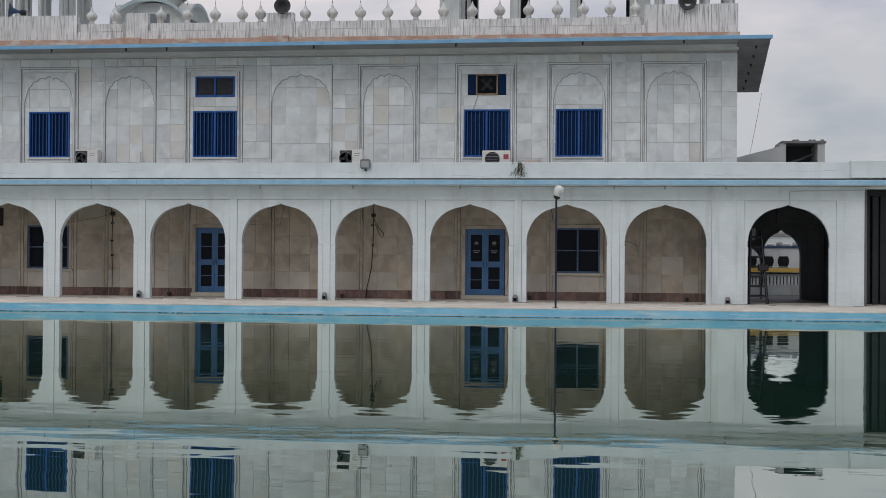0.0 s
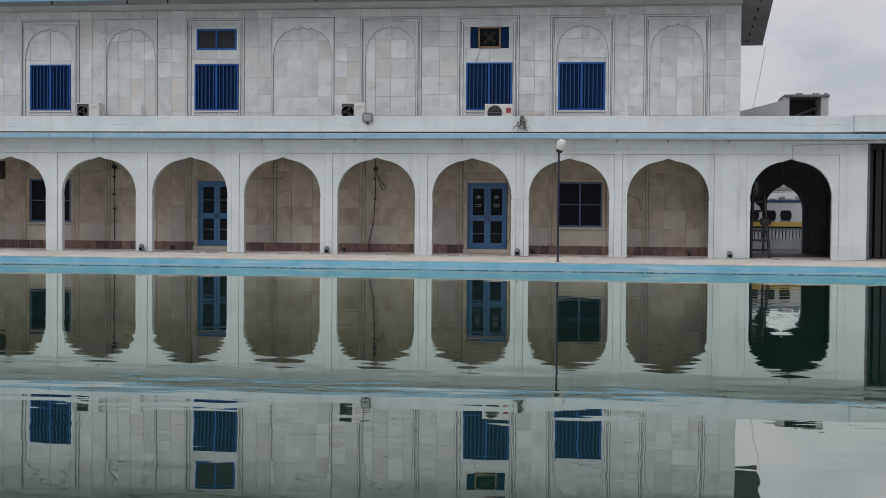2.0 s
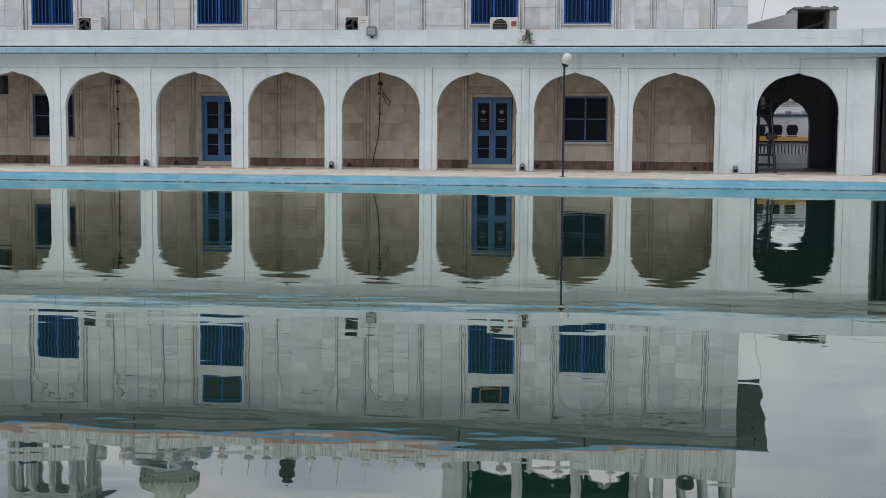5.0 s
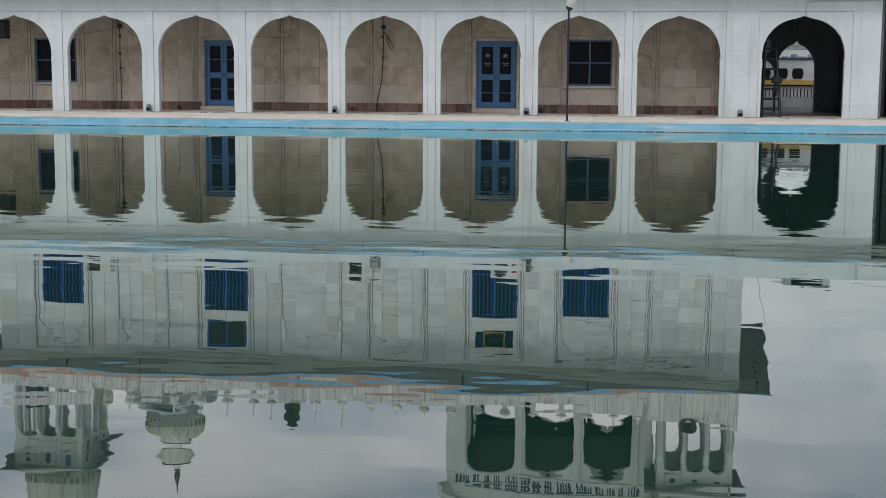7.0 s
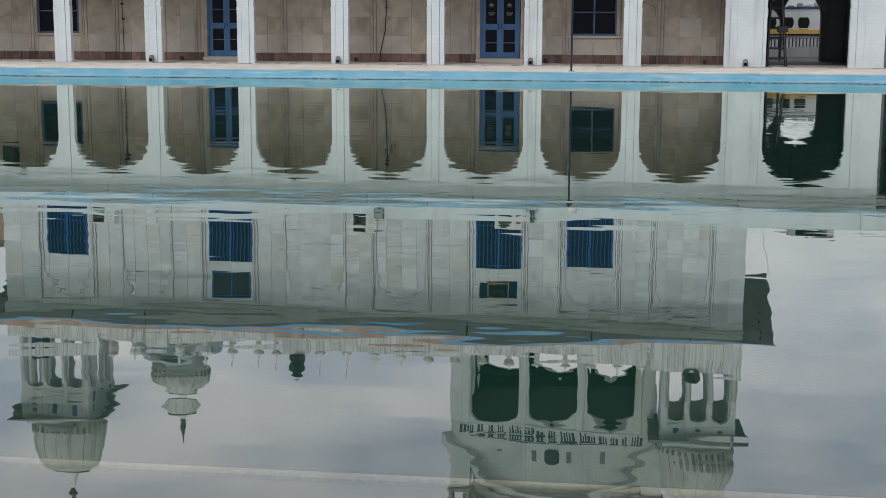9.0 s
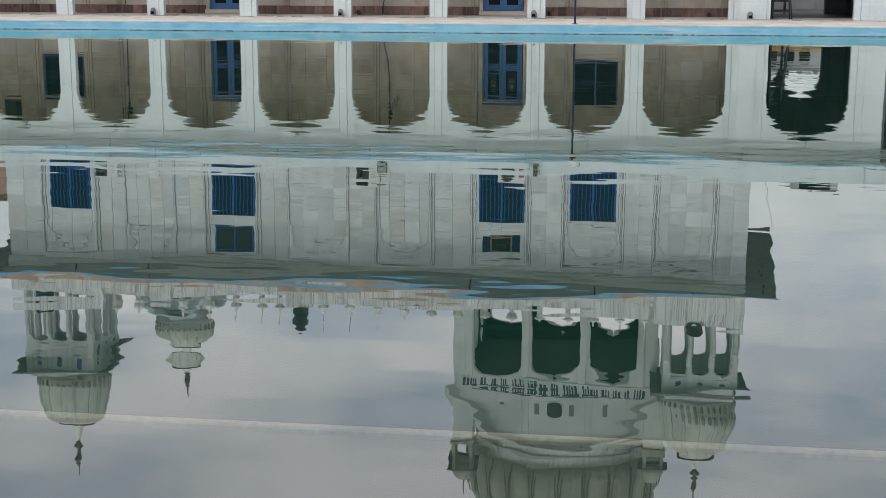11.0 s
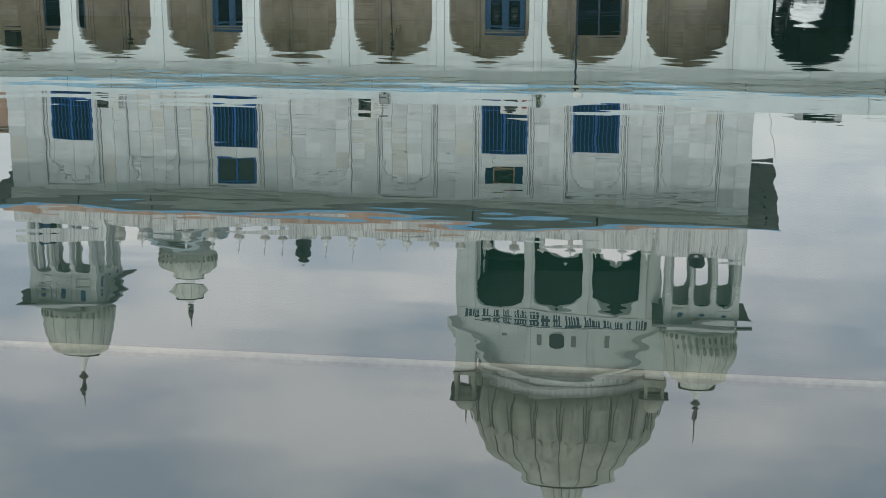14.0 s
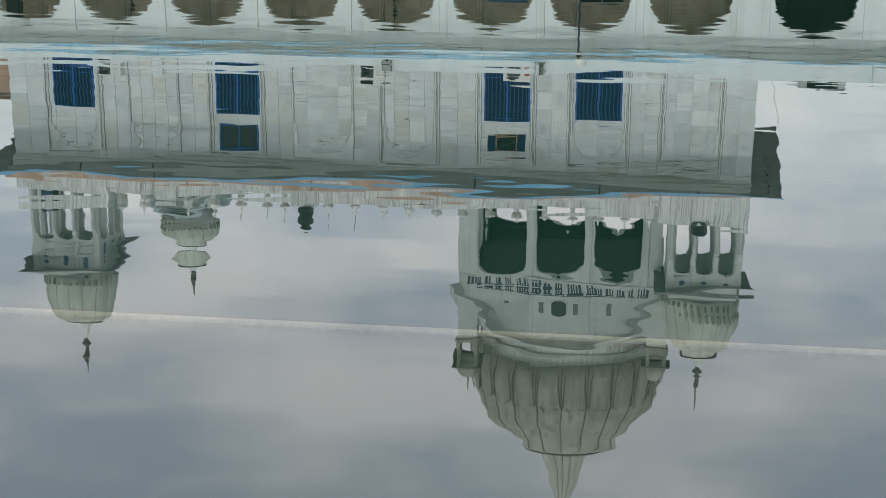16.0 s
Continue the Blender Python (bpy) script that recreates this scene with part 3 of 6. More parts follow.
def vent_window(w, h, fan):
    ob = thing("vent_window", "small blue vent window with a framed exhaust fan" if fan else "small blue two-pane vent window", "window", kind="structure")
    f = 0.06
    if not fan:
        fr = bmesh.new()
        for q in ((0, w, 0, f), (0, w, h - f, h), (0, f, f, h - f), (w - f, w, f, h - f), (w / 2 - 0.03, w / 2 + 0.03, f, h - f)):
            box(fr, q[0], q[1], -0.03, 0.06, q[2], q[3], 0.006)
        part("frame", fr, M_BLUE, ob)
        for x0, x1 in ((f, w / 2 - 0.03), (w / 2 + 0.03, w - f)):
            part("pane", boxed(x0, x1, 0.02, 0.03, f, h - f), M_MESH, ob, "dark mesh pane")
        return ob
    for x0, x1 in ((0, 0.27), (w - 0.27, w)):
        part("shutter", boxed(x0, x1, -0.01, 0.05, 0.02, h - 0.02, 0.01), M_NAVY_PANE, ob, "dark blue painted board")
    fr = bmesh.new()
    for q in ((0.27, w - 0.27, 0, 0.05), (0.27, w - 0.27, h - 0.05, h), (0.27, 0.32, 0.05, h - 0.05), (w - 0.32, w - 0.27, 0.05, h - 0.05)):
        box(fr, q[0], q[1], -0.05, 0.06, q[2], q[3], 0.006)
    part("fan_frame", fr, M_WOOD, ob, "brown wooden frame")
    part("backing", boxed(0.3, w - 0.3, 0.08, 0.1, 0.03, h - 0.03), M_GLASS, ob)
    fan_hub = part("fan_hub", rod(bmesh.new(), (w / 2, -0.01, h / 2), (w / 2, 0.06, h / 2), 0.05, 12), M_BLACK, ob)
    for k in range(4):
        bl = bmesh.new()
        box(bl, -0.06, 0.06, 0.02, 0.03, 0.04, 0.25, 0.004)
        bmesh.ops.transform(bl, verts=bl.verts[:], matrix=Matrix.Translation((w / 2, 0, h / 2)) @ Matrix.Rotation(radians(45 + 90 * k), 4, "Y") @ Matrix.Rotation(radians(18), 4, "Z"))
        part("blade", bl, M_VOID, ob)
    return ob


vent_window(VENTS[0][1] - VENTS[0][0], 0.70, False).location = (VENTS[0][0], WALL, 7.08)
vent_window(VENTS[1][1] - VENTS[1][0], 0.70, True).location = (VENTS[1][0], WALL, 7.08)
for a, b, z in ((-14.1, -12.56, W0), (-4.79, -3.25, W0), (-1.73, -0.19, W0), (-19.97, -18.5, W0)):
    part("sill", boxed(a - 0.04, b + 0.04, WALL - 0.06, WALL - 0.003, z - 0.06, z - 0.004, 0.006), M_MARBLE_WARM, up, "worn marble window sill")

# ---- cornice, eave and roof parapet ----
eave = thing("eave_upper", "projecting roof eave with a faded blue edge", "eave", kind="structure")
EY = 43.60
eave.location.z, eave.rotation_euler.y = 0.075, -0.003
bm = bmesh.new()
prof = [(WALL - 0.01, 8.40), (WALL - 0.08, 8.40), (WALL - 0.10, 8.46), (WALL - 0.28, 8.56), (WALL - 0.34, 8.60), (WALL - 0.01, 8.60)]
fa = [bm.verts.new((CL - 0.06, y, z)) for y, z in prof]
fb = [bm.verts.new((CR + 0.06, y, z)) for y, z in prof]
for k in range(len(prof)):
    bm.faces.new((fa[k], fb[k], fb[(k + 1) % len(prof)], fa[(k + 1) % len(prof)]))
bm.faces.new(fa)
bm.faces.new(list(reversed(fb)))
bmesh.ops.recalc_face_normals(bm, faces=bm.faces[:])
part("cornice", bm, M_SOFFIT, eave, "coved grey cornice")
# slab colour carries the soffit's shade
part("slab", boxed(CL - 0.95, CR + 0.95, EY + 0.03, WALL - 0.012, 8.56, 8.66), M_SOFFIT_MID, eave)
part("edge", boxed(CL - 0.98, CR + 0.98, EY - 0.02, EY + 0.03, 8.54, 8.665, 0.01), M_BLUE_EDGE, eave, "faded blue painted edge")


def side_eave(s, x):
    """The eave runs back along the side wall, sinking a little."""
    b2 = bmesh.new()
    xo0, xo1, yb = x + s * 0.93, x + s * 1.56, 53.0
    pts = [(x, EY + 0.03, 8.56), (xo0, EY + 0.03, 8.56), (xo1, yb, 7.98), (x, yb, 7.98)]
    lo = [b2.verts.new(p) for p in pts]
    hi = [b2.verts.new((p[0], p[1], p[2] + 0.10)) for p in pts]
    b2.faces.new(list(reversed(lo)))
    b2.faces.new(hi)
    for k in range(4):
        b2.faces.new((lo[k], lo[(k + 1) % 4], hi[(k + 1) % 4], hi[k]))
    bmesh.ops.recalc_face_normals(b2, faces=b2.faces[:])
    # concrete tone with the underside's shade added to it
    part("side_slab", b2, M_SOFFIT_DARK, eave, "bare concrete side eave darkened for underside shade")
    for k in range(6):
        u = (k + 0.7) / 6.4
        p = (x + s * (0.55 + 0.4 * u), EY + 0.1 + u * (yb - EY - 0.1), 8.56 - 0.58 * u)
        part("hook", rod(bmesh.new(), (p[0], p[1], p[2] - 0.10), (p[0], p[1], p[2] + 0.03), 0.035, 6), M_BLACK, eave)


side_eave(1, CR)
side_eave(-1, CL)
for x in (-18.6, -16.0, -14.6, -9.6, -4.9, -0.8, 2.4):
    part("hook", rod(bmesh.new(), (x, EY + 0.12, 8.44), (x, EY + 0.12, 8.58), 0.03, 6), M_BLACK, eave)

parapet = thing("wall_parapet", "rain-streaked marble roof parapet with a terracotta band", "wall", kind="structure")
PIERS = [(-21.62, -18.26, 9.93), (-16.50, -15.72, 9.98), (-11.55, -10.60, 9.93), (1.15, 4.19, 10.02)]
part("core", boxed(CL + 0.03, CR - 0.03, WALL + 0.03, WALL + 0.22, 8.9, 9.60), M_GROUT, parapet)
part("band", boxed(CL + 0.005, CR - 0.005, 44.12, WALL + 0.22, 8.70, 8.95, 0.01), M_BRICK, parapet, "weathered terracotta brick band")
for a, b, z in PIERS:
    part("pier", boxed(a + 0.02, b - 0.02, WALL + 0.0, WALL + 0.26, 9.062, z - 0.01), M_STREAK, parapet)
    if b - a < 1.2:
        part("pier_band", boxed(a - 0.03, b + 0.03, 44.06, WALL, 8.70, 8.99, 0.01), M_BRICK, parapet, "terracotta pier base")


def parapet_slabs():
    rng = random.Random(9)
    for z0, z1, w in ((8.93, 9.36, 0.42), (9.36, 9.63, 0.36)):
        x = CL + 0.02
        while x < CR - 0.05:
            q = min(x + w * rng.uniform(0.8, 1.25), CR - 0.01)
            c = (x + q) / 2
            if not any(a < c < b for a, b, z in PIERS):
                piece("slab", x, q, z0, z1, WALL + 0.005, 0.025, M_STREAK, parapet)
            x = q
    for a, b, z in PIERS:
        n = max(2, round((b - a) / 0.46))
        for k in range(n):
            piece("slab", a + (b - a) * k / n, a + (b - a) * (k + 1) / n, 8.93, z, WALL - 0.03, 0.03, M_STREAK, parapet)


def roof_finial():
    ob = thing("parapet_finial", "small white bulb finial on the roof parapet", "finial", group="parapet finials")
    part("bulb", lathe(bmesh.new(), [(0.13, 0), (0.13, 0.05), (0.09, 0.09), (0.11, 0.13), (0.19, 0.20), (0.235, 0.29), (0.225, 0.36), (0.165, 0.43), (0.10, 0.48), (0.06, 0.54), (0.04, 0.61), (0.012, 0.68)], 16), M_FINIAL, ob, smooth=True)
    part("spike", rod(bmesh.new(), (0, 0, 0.64), (0, 0, 0.86), 0.014, 8, 0.005), M_BRASS, ob, "thin dark metal spike")
    return ob


FINIALS = [-17.79, -16.95, -15.31, -14.37, -13.39, -12.44, -11.80, -10.24, -9.31, -8.34, -7.41, -6.45, -5.51, -4.54, -3.62, -2.66, -1.70, -0.85, 0.04, 0.87]
first_finial = roof_finial()
first_finial.location = (FINIALS[0], WALL + 0.12, 9.63)
first_finial.scale = (0.82, 0.82, 0.9)
for x in FINIALS[1:]:
    z = 9.98 if -16.5 < x < -15.72 else 9.63
    copy_thing(first_finial, pose(x, WALL + 0.12, z, 0, 0, random.uniform(0, 90)))

# ---- arcade ----
arcade = thing("wall_arcade", "white painted arcade of pointed round arches", "wall", kind="structure")
CENTRES = [FIRST + BAY * k for k in range(-2, 8)] + [5.54]
TOP, PANEL, SPRING = 3.93, 3.48, 2.05
T = 0.24                                        # wall thickness


def bay(centre, x0, x1, half=1.262):
    """One arch: recessed panel with the opening, between its neighbours' pilasters at x0 and x1."""
    y0, y1 = FRONT + 0.03, FRONT + T
    hd = arch_head(bmesh.new(), x0 + 0.009, x1 - 0.009, y0, y1, centre - half, centre + half, round_arch(centre, half, SPRING, 1.23), PANEL - 0.014)
    part("arch_head", hd, M_WHITE, arcade)
    part("groove", boxed(x0 - 0.02, x1 + 0.02, FRONT + 0.042, y1 - 0.02, PANEL - 0.1, PANEL + 0.02), M_SOFFIT, arcade, "grey panel joint")
    for x in (x0, x1):
        part("groove", boxed(x - 0.02, x + 0.02, FRONT + 0.042, y1 - 0.02, PAVE, PANEL), M_SOFFIT, arcade, "grey panel joint")
    for a, b in ((x0 + 0.009, centre - half), (centre + half, x1 - 0.009)):
        j = bmesh.new()
        box(j, a, b, y0, y1, PAVE, SPRING - 0.02)
        s = 0.012 if b <= centre else 0
        box(j, a - (0 if b <= centre else 0.012), b + s, y0 - 0.004, y1 + 0.004, PAVE + 0.003, SPRING - 0.11, 0.008)
        part("jamb", j, M_WHITE, arcade)
        part("impost", boxed(a - (0.0 if b <= centre else 0.02), b + (0.02 if b <= centre else 0.0), y0 - 0.002, y1 + 0.002, SPRING - 0.11, SPRING, 0.01), M_WHITE, arcade)


def pilaster(x0, x1):
    p = boxed(x0, x1, FRONT, FRONT + T + 0.02, PAVE, PANEL, 0.008)
    part("pilaster", p, M_WHITE, arcade)


for k, c in enumerate(CENTRES[:-1]):
    left, right = c - 1.41, c + 1.41
    bay(c, left, right)
    if k < len(CENTRES) - 2:
        pilaster(right, right + 0.24)
bay(5.52, 4.18, 6.95, 1.235)
pilaster(CENTRES[-2] + 1.41, 3.41)
pilaster(3.41, 3.95)
pilaster(3.95, 4.18)
pilaster(6.95, 7.18)
pilaster(7.18, 7.78)
pilaster(CENTRES[0] - 1.41 - 0.6, CENTRES[0] - 1.41)
part("frieze", boxed(CENTRES[0] - 2.01, 7.78, FRONT - 0.002, FRONT + T, PANEL, TOP - 0.02, 0.006), M_WHITE, arcade)
part("frieze_lintel", boxed(7.78, XR, FRONT, FRONT + T, 3.84, TOP - 0.02, 0.006), M_WHITE, arcade)
for z in (3.62, 3.80):
    part("string_line", boxed(CENTRES[0] - 2.01, 7.78, FRONT - 0.014, FRONT - 0.002, z, z + 0.02), M_WHITE, arcade)

low_eave = thing("eave_arcade", "white arcade eave with a pale blue edge", "eave", kind="structure")
part("slab", boxed(XL, XR, 42.02, FRONT + T, TOP - 0.01, 4.09), M_WHITEWASH, low_eave)
n_edge = 26
for k in range(n_edge):
    a, b = XL + (XR - XL) * k / n_edge, XL + (XR - XL) * (k + 1) / n_edge
    part("edge", boxed(a + 0.004, b - 0.004, 41.98 + random.uniform(-0.004, 0.004), 42.02, 3.93, 4.075, 0.008), M_BLUE_PALE, low_eave)
for x in (-16.6, -11.0, -4.6, 0.2, 1.75, 3.6, -8.0):
    part("drip_pipe", rod(bmesh.new(), (x, 42.2, 3.80), (x, 42.2, 3.93), 0.025, 8), M_STEEL, low_eave)
low_par = thing("wall_arcade_parapet", "whitewashed arcade parapet with hairline cracks", "wall", kind="structure")
part("parapet", boxed(XL, 7.34, FRONT, FRONT + 0.25, 4.165, 4.665, 0.012), M_WHITEWASH, low_par)
part("parapet_end", boxed(7.34, XR, FRONT - 0.25, FRONT + 0.25, 4.165, 4.70, 0.02), M_WHITEWASH, low_par)
# recess backed in dark colour that imitates the shadow above the eave
part("shadow_gap", boxed(XL, XR, FRONT + 0.10, FRONT + 0.2, 4.092, 4.163), M_DARK, low_par)


def crack(x0, x1, z, seed):
    """A thin wandering crack on the parapet face."""
    r = random.Random(seed)
    b = bmesh.new()
    n = max(4, round((x1 - x0) / 0.16))
    rows, dz = [], 0.0
    for k in range(n + 1):
        dz += r.uniform(-0.02, 0.02)
        x, w = x0 + (x1 - x0) * k / n, 0.003 + 0.004 * r.random()
        rows.append([b.verts.new(q) for q in ((x, FRONT - 0.0025, z + dz - w), (x, FRONT - 0.0025, z + dz + w), (x, FRONT + 0.01, z + dz + w), (x, FRONT + 0.01, z + dz - w))])
    for lo, hi in zip(rows, rows[1:]):
        for j in range(4):
            b.faces.new((lo[j], hi[j], hi[(j + 1) % 4], lo[(j + 1) % 4]))
    b.faces.new(rows[0])
    b.faces.new(list(reversed(rows[-1])))
    bmesh.ops.recalc_face_normals(b, faces=b.faces[:])
    part("crack", b, M_SOFFIT, low_par, "grey hairline crack")


for i, (p, q, z) in enumerate(((-20.4, -18.7, 4.35), (-16.2, -14.9, 4.40), (-11.8, -10.2, 4.33), (-4.9, -3.4, 4.28), (-2.1, -1.3, 4.35), (2.37, 4.2, 4.35), (5.4, 7.2, 4.38), (-8.9, -8.0, 4.40))):
    crack(p, q, z, 40 + i)
solid("ceiling_arcade", boxed(XL, XR, FRONT + T, WALL, 3.95, 4.15), M_SOFFIT, "plain ceiling slab of the arcade", "ceiling", kind="structure")
solid("roof_rear", boxed(CR + 0.02, XR, WALL, 49.6, 3.95, 4.15), M_SOFFIT_DARK, "flat roof slab over the passage", "roof", kind="structure")

# ---- arcade back wall with doors and windows ----
BY = 45.0
back = thing("wall_back", "arcade back wall faced with beige marble slabs", "wall", kind="structure")
DOORS = [(-13.96, -12.66), (-4.70, -3.37)]
LOW_WINDOWS = [(-19.97, -18.48), (-1.71, -0.25)]
low_holes = [(a, b, 0.41, 2.61) for a, b in DOORS] + [(a, b, 1.17, 2.66) for a, b in LOW_WINDOWS]
part("core", wall_grid(bmesh.new(), [XL, 4.0], [PAVE - 0.02, 3.95], BY + 0.02, BY + 0.35, low_holes), M_GROUT, back)
# end wall coloured dark as the shade within the passage
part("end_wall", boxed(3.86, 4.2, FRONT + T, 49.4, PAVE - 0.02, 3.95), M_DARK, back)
LOW_Z = [0.54, 1.14, 1.74, 2.37, 2.97, 3.57, 3.95]


def back_tiles():
    rng = random.Random(12)
    cuts = {XL, 3.86}
    for a, b, k in NICHES:
        cuts |= {a, b}
    for a, b, *_ in low_holes:
        cuts |= {a, b}
    cuts = sorted(cuts)
    xs = []
    for a, b in zip(cuts, cuts[1:]):
        n = max(1, round((b - a) / 0.62))
        xs += [(a + (b - a) * k / n, a + (b - a) * (k + 1) / n) for k in range(n)]
    for a, b in xs:
        c = (a + b) / 2
        if c < -24:
            continue
        for z0, z1 in cut_rows(LOW_Z, c, low_holes):
            m = M_BEIGE_WHITE if rng.random() < (0.8 if z0 < 1.1 else 0.2 if z0 < 1.7 else 0.06) else M_BEIGE
            piece("slab", a, b, z0, z1, BY, 0.02, m, back, 0.004)
        n = max(1, round((b - a) / 0.30))
        for k in range(n):
            p, q = a + (b - a) * k / n, a + (b - a) * (k + 1) / n
            if not any(d[0] - 0.05 < (p + q) / 2 < d[1] + 0.05 for d in DOORS):
                piece("dado_slab", p, q, PAVE, 0.545, BY - 0.025, 0.045, M_DADO, back)


for a, b, k in NICHES:
    for x, s in ((a, 1), (b, -1)):
        st = bmesh.new()
        box(st, min(x, x + s * 0.085), max(x, x + s * 0.085), BY - 0.03, BY - 0.003, 0.55, 3.94, 0.006)
        box(st, min(x + s * 0.105, x + s * 0.19), max(x + s * 0.105, x + s * 0.19), BY - 0.03, BY - 0.003, 0.55, 3.94, 0.008)
        part("joint_line", boxed(min(x - s * 0.015, x + s * 0.215), max(x - s * 0.015, x + s * 0.215), BY - 0.008, BY - 0.003, 0.55, 3.94), M_LINE, back, "dark weathered joint")
        part("pilaster_strip", st, M_BEIGE, back)


def casing(holes_list, z0, z1, name):
    for a, b in holes_list:
        c = bmesh.new()
        for q in ((a - 0.12, a - 0.002, z0, z1 + 0.12), (b + 0.002, b + 0.12, z0, z1 + 0.12), (a, b, z1 + 0.002, z1 + 0.12)):
            box(c, q[0], q[1], BY - 0.055, BY + 0.01, q[2], q[3], 0.01)
        part(name, c, M_BEIGE, back, "beige marble surround")


casing(DOORS, 0.41, 2.61, "door_surround")
casing(LOW_WINDOWS, 1.17, 2.66, "window_surround")
for a, b in LOW_WINDOWS:
    part("sill", boxed(a - 0.15, b + 0.15, BY - 0.09, BY + 0.01, 1.09, 1.166, 0.01), M_BEIGE_WHITE, back, "pale marble sill")


def double_door(w, h, emblem):
    ob = thing("door", "closed mid blue double door with " + ("lettered" if emblem else "barred") + " dark glass panes", "door", kind="structure")
    f = 0.06
    fr = bmesh.new()
    for q in ((0, f, 0, h), (w - f, w, 0, h), (f, w - f, h - f, h)):
        box(fr, q[0], q[1], -0.02, 0.12, q[2], q[3], 0.006)
    part("frame", fr, M_BLUE_DOOR, ob)
    for s in (0, 1):
        lo = f + 0.004 if s == 0 else w / 2 + 0.003
        hi = w / 2 - 0.003 if s == 0 else w - f - 0.004
        panes = [(0.20, 0.93), (1.12, h - f - 0.13)]
        leaf = part("leaf", wall_grid(bmesh.new(), [lo, hi], [0.01, h - f - 0.004], 0.02, 0.065, [(lo + 0.11, hi - 0.10, p, q) for p, q in panes]), M_BLUE_DOOR, ob)
        for k, (p, q) in enumerate(panes):
            part("pane", boxed(lo + 0.11, hi - 0.10, 0.035, 0.045, p, q), M_GLASS, leaf, "dark glass pane")
            if not emblem or k == 0:
                m = p + (q - p) * (0.5 if not emblem else 0.42)
                part("muntin", boxed(lo + 0.108, hi - 0.098, 0.024, 0.05, m - 0.014, m + 0.014, 0.003), M_BLUE_GREY, leaf, "thin slate blue glazing bar")
        x = hi - 0.05 if s == 0 else lo + 0.05
        part("handle", rod(bmesh.new(), (x, -0.02, 0.95), (x, -0.02, 1.12), 0.012, 8), M_NAVY, leaf, "small dark handle")
        if not emblem:
            continue
        c = (lo + hi) / 2 + 0.005
        em = bmesh.new()
        for k in range(5):
            # five petals fanned over a short stem
            pt = lathe(bmesh.new(), [(0.004, 0), (0.022, 0.03), (0.018, 0.06), (0.003, 0.10)], 6)
            bmesh.ops.transform(pt, verts=pt.verts[:], matrix=Matrix.Translation((c, 0.033, 1.70)) @ Matrix.Rotation(radians(-64 + 32 * k), 4, "Y") @ Matrix.Diagonal((1, 0.1, 1, 1)))
            me = bpy.data.meshes.new("petals")
            pt.to_mesh(me)
            pt.free()
            em.from_mesh(me)
            bpy.data.meshes.remove(me)
        box(em, c - 0.07, c + 0.07, 0.031, 0.034, 1.665, 1.68)
        part("emblem", em, M_SOFFIT_DARK, leaf, "dull grey flower emblem on the glass")
        for k, wd in enumerate((0.23, 0.16)):
            part("lettering_bar", boxed(c - wd / 2, c + wd / 2, 0.030, 0.034, 1.46 - 0.06 * k, 1.49 - 0.06 * k), M_SOFFIT_DARK, leaf, "dull illegible lettering")
    return ob


double_door(1.31, 2.20, False).location = (DOORS[0][0], BY, 0.41)
double_door(1.31, 2.20, True).location = (DOORS[1][0], BY, 0.41)
for a, b in DOORS:
    part("threshold", boxed(a - 0.13, b + 0.13, BY - 0.16, BY + 0.3, PAVE, 0.405, 0.012), M_BEIGE_WHITE, back, "pale marble door step")


def low_window(w, h):
    ob = thing("window_lower", "slate blue four-light window with dark mesh panes", "window", kind="structure")
    f = 0.06
    fr = bmesh.new()
    for q in ((0, w, 0, f), (0, w, h - f, h), (0, f, f, h - f), (w - f, w, f, h - f), (w / 2 - 0.03, w / 2 + 0.03, f, h - f)):
        box(fr, q[0], q[1], -0.02, 0.10, q[2], q[3], 0.006)
    for x0, x1 in ((f, w / 2 - 0.03), (w / 2 + 0.03, w - f)):
        box(fr, x0, x1, 0.0, 0.06, h * 0.5 - 0.02, h * 0.5 + 0.02)
    part("frame", fr, M_BLUE_GREY, ob)
    for x0, x1 in ((f, w / 2 - 0.03), (w / 2 + 0.03, w - f)):
        for z0, z1 in ((f, h * 0.5 - 0.02), (h * 0.5 + 0.02, h - f)):
            part("pane", boxed(x0, x1, 0.03, 0.04, z0, z1), M_GLASS, ob, "dark window pane")
    return ob


wdw = low_window(1.47, 1.49)
wdw.location = (LOW_WINDOWS[0][0] + 0.01, BY, 1.17)
copy_thing(wdw, pose(LOW_WINDOWS[1][0], BY, 1.17))

# unseen rooms behind the doors, their shade put into dark plaster
solid("floor_inner", boxed(XL, 3.86, BY + 0.35, 61, PAVE - 0.02, PAVE), M_INNER, "floor of the unseen rooms, coloured dark as shade", "floor", kind="structure")
solid("wall_inner", boxed(XL, 3.86, 52, 52.2, PAVE, 3.95), M_INNER, "inner wall of the unseen rooms, coloured dark as shade", "wall", kind="structure")

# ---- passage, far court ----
# passage walls hold the deep opening's shade in their colour
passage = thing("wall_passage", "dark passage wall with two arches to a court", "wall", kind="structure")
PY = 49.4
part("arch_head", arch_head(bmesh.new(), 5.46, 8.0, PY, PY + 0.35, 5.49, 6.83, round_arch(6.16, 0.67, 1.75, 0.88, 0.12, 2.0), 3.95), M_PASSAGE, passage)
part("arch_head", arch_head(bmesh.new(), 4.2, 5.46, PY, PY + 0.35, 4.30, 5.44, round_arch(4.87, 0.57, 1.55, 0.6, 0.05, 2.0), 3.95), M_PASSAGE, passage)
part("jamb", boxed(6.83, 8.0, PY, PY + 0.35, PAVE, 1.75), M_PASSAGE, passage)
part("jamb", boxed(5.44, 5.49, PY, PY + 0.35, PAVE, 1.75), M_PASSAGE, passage)
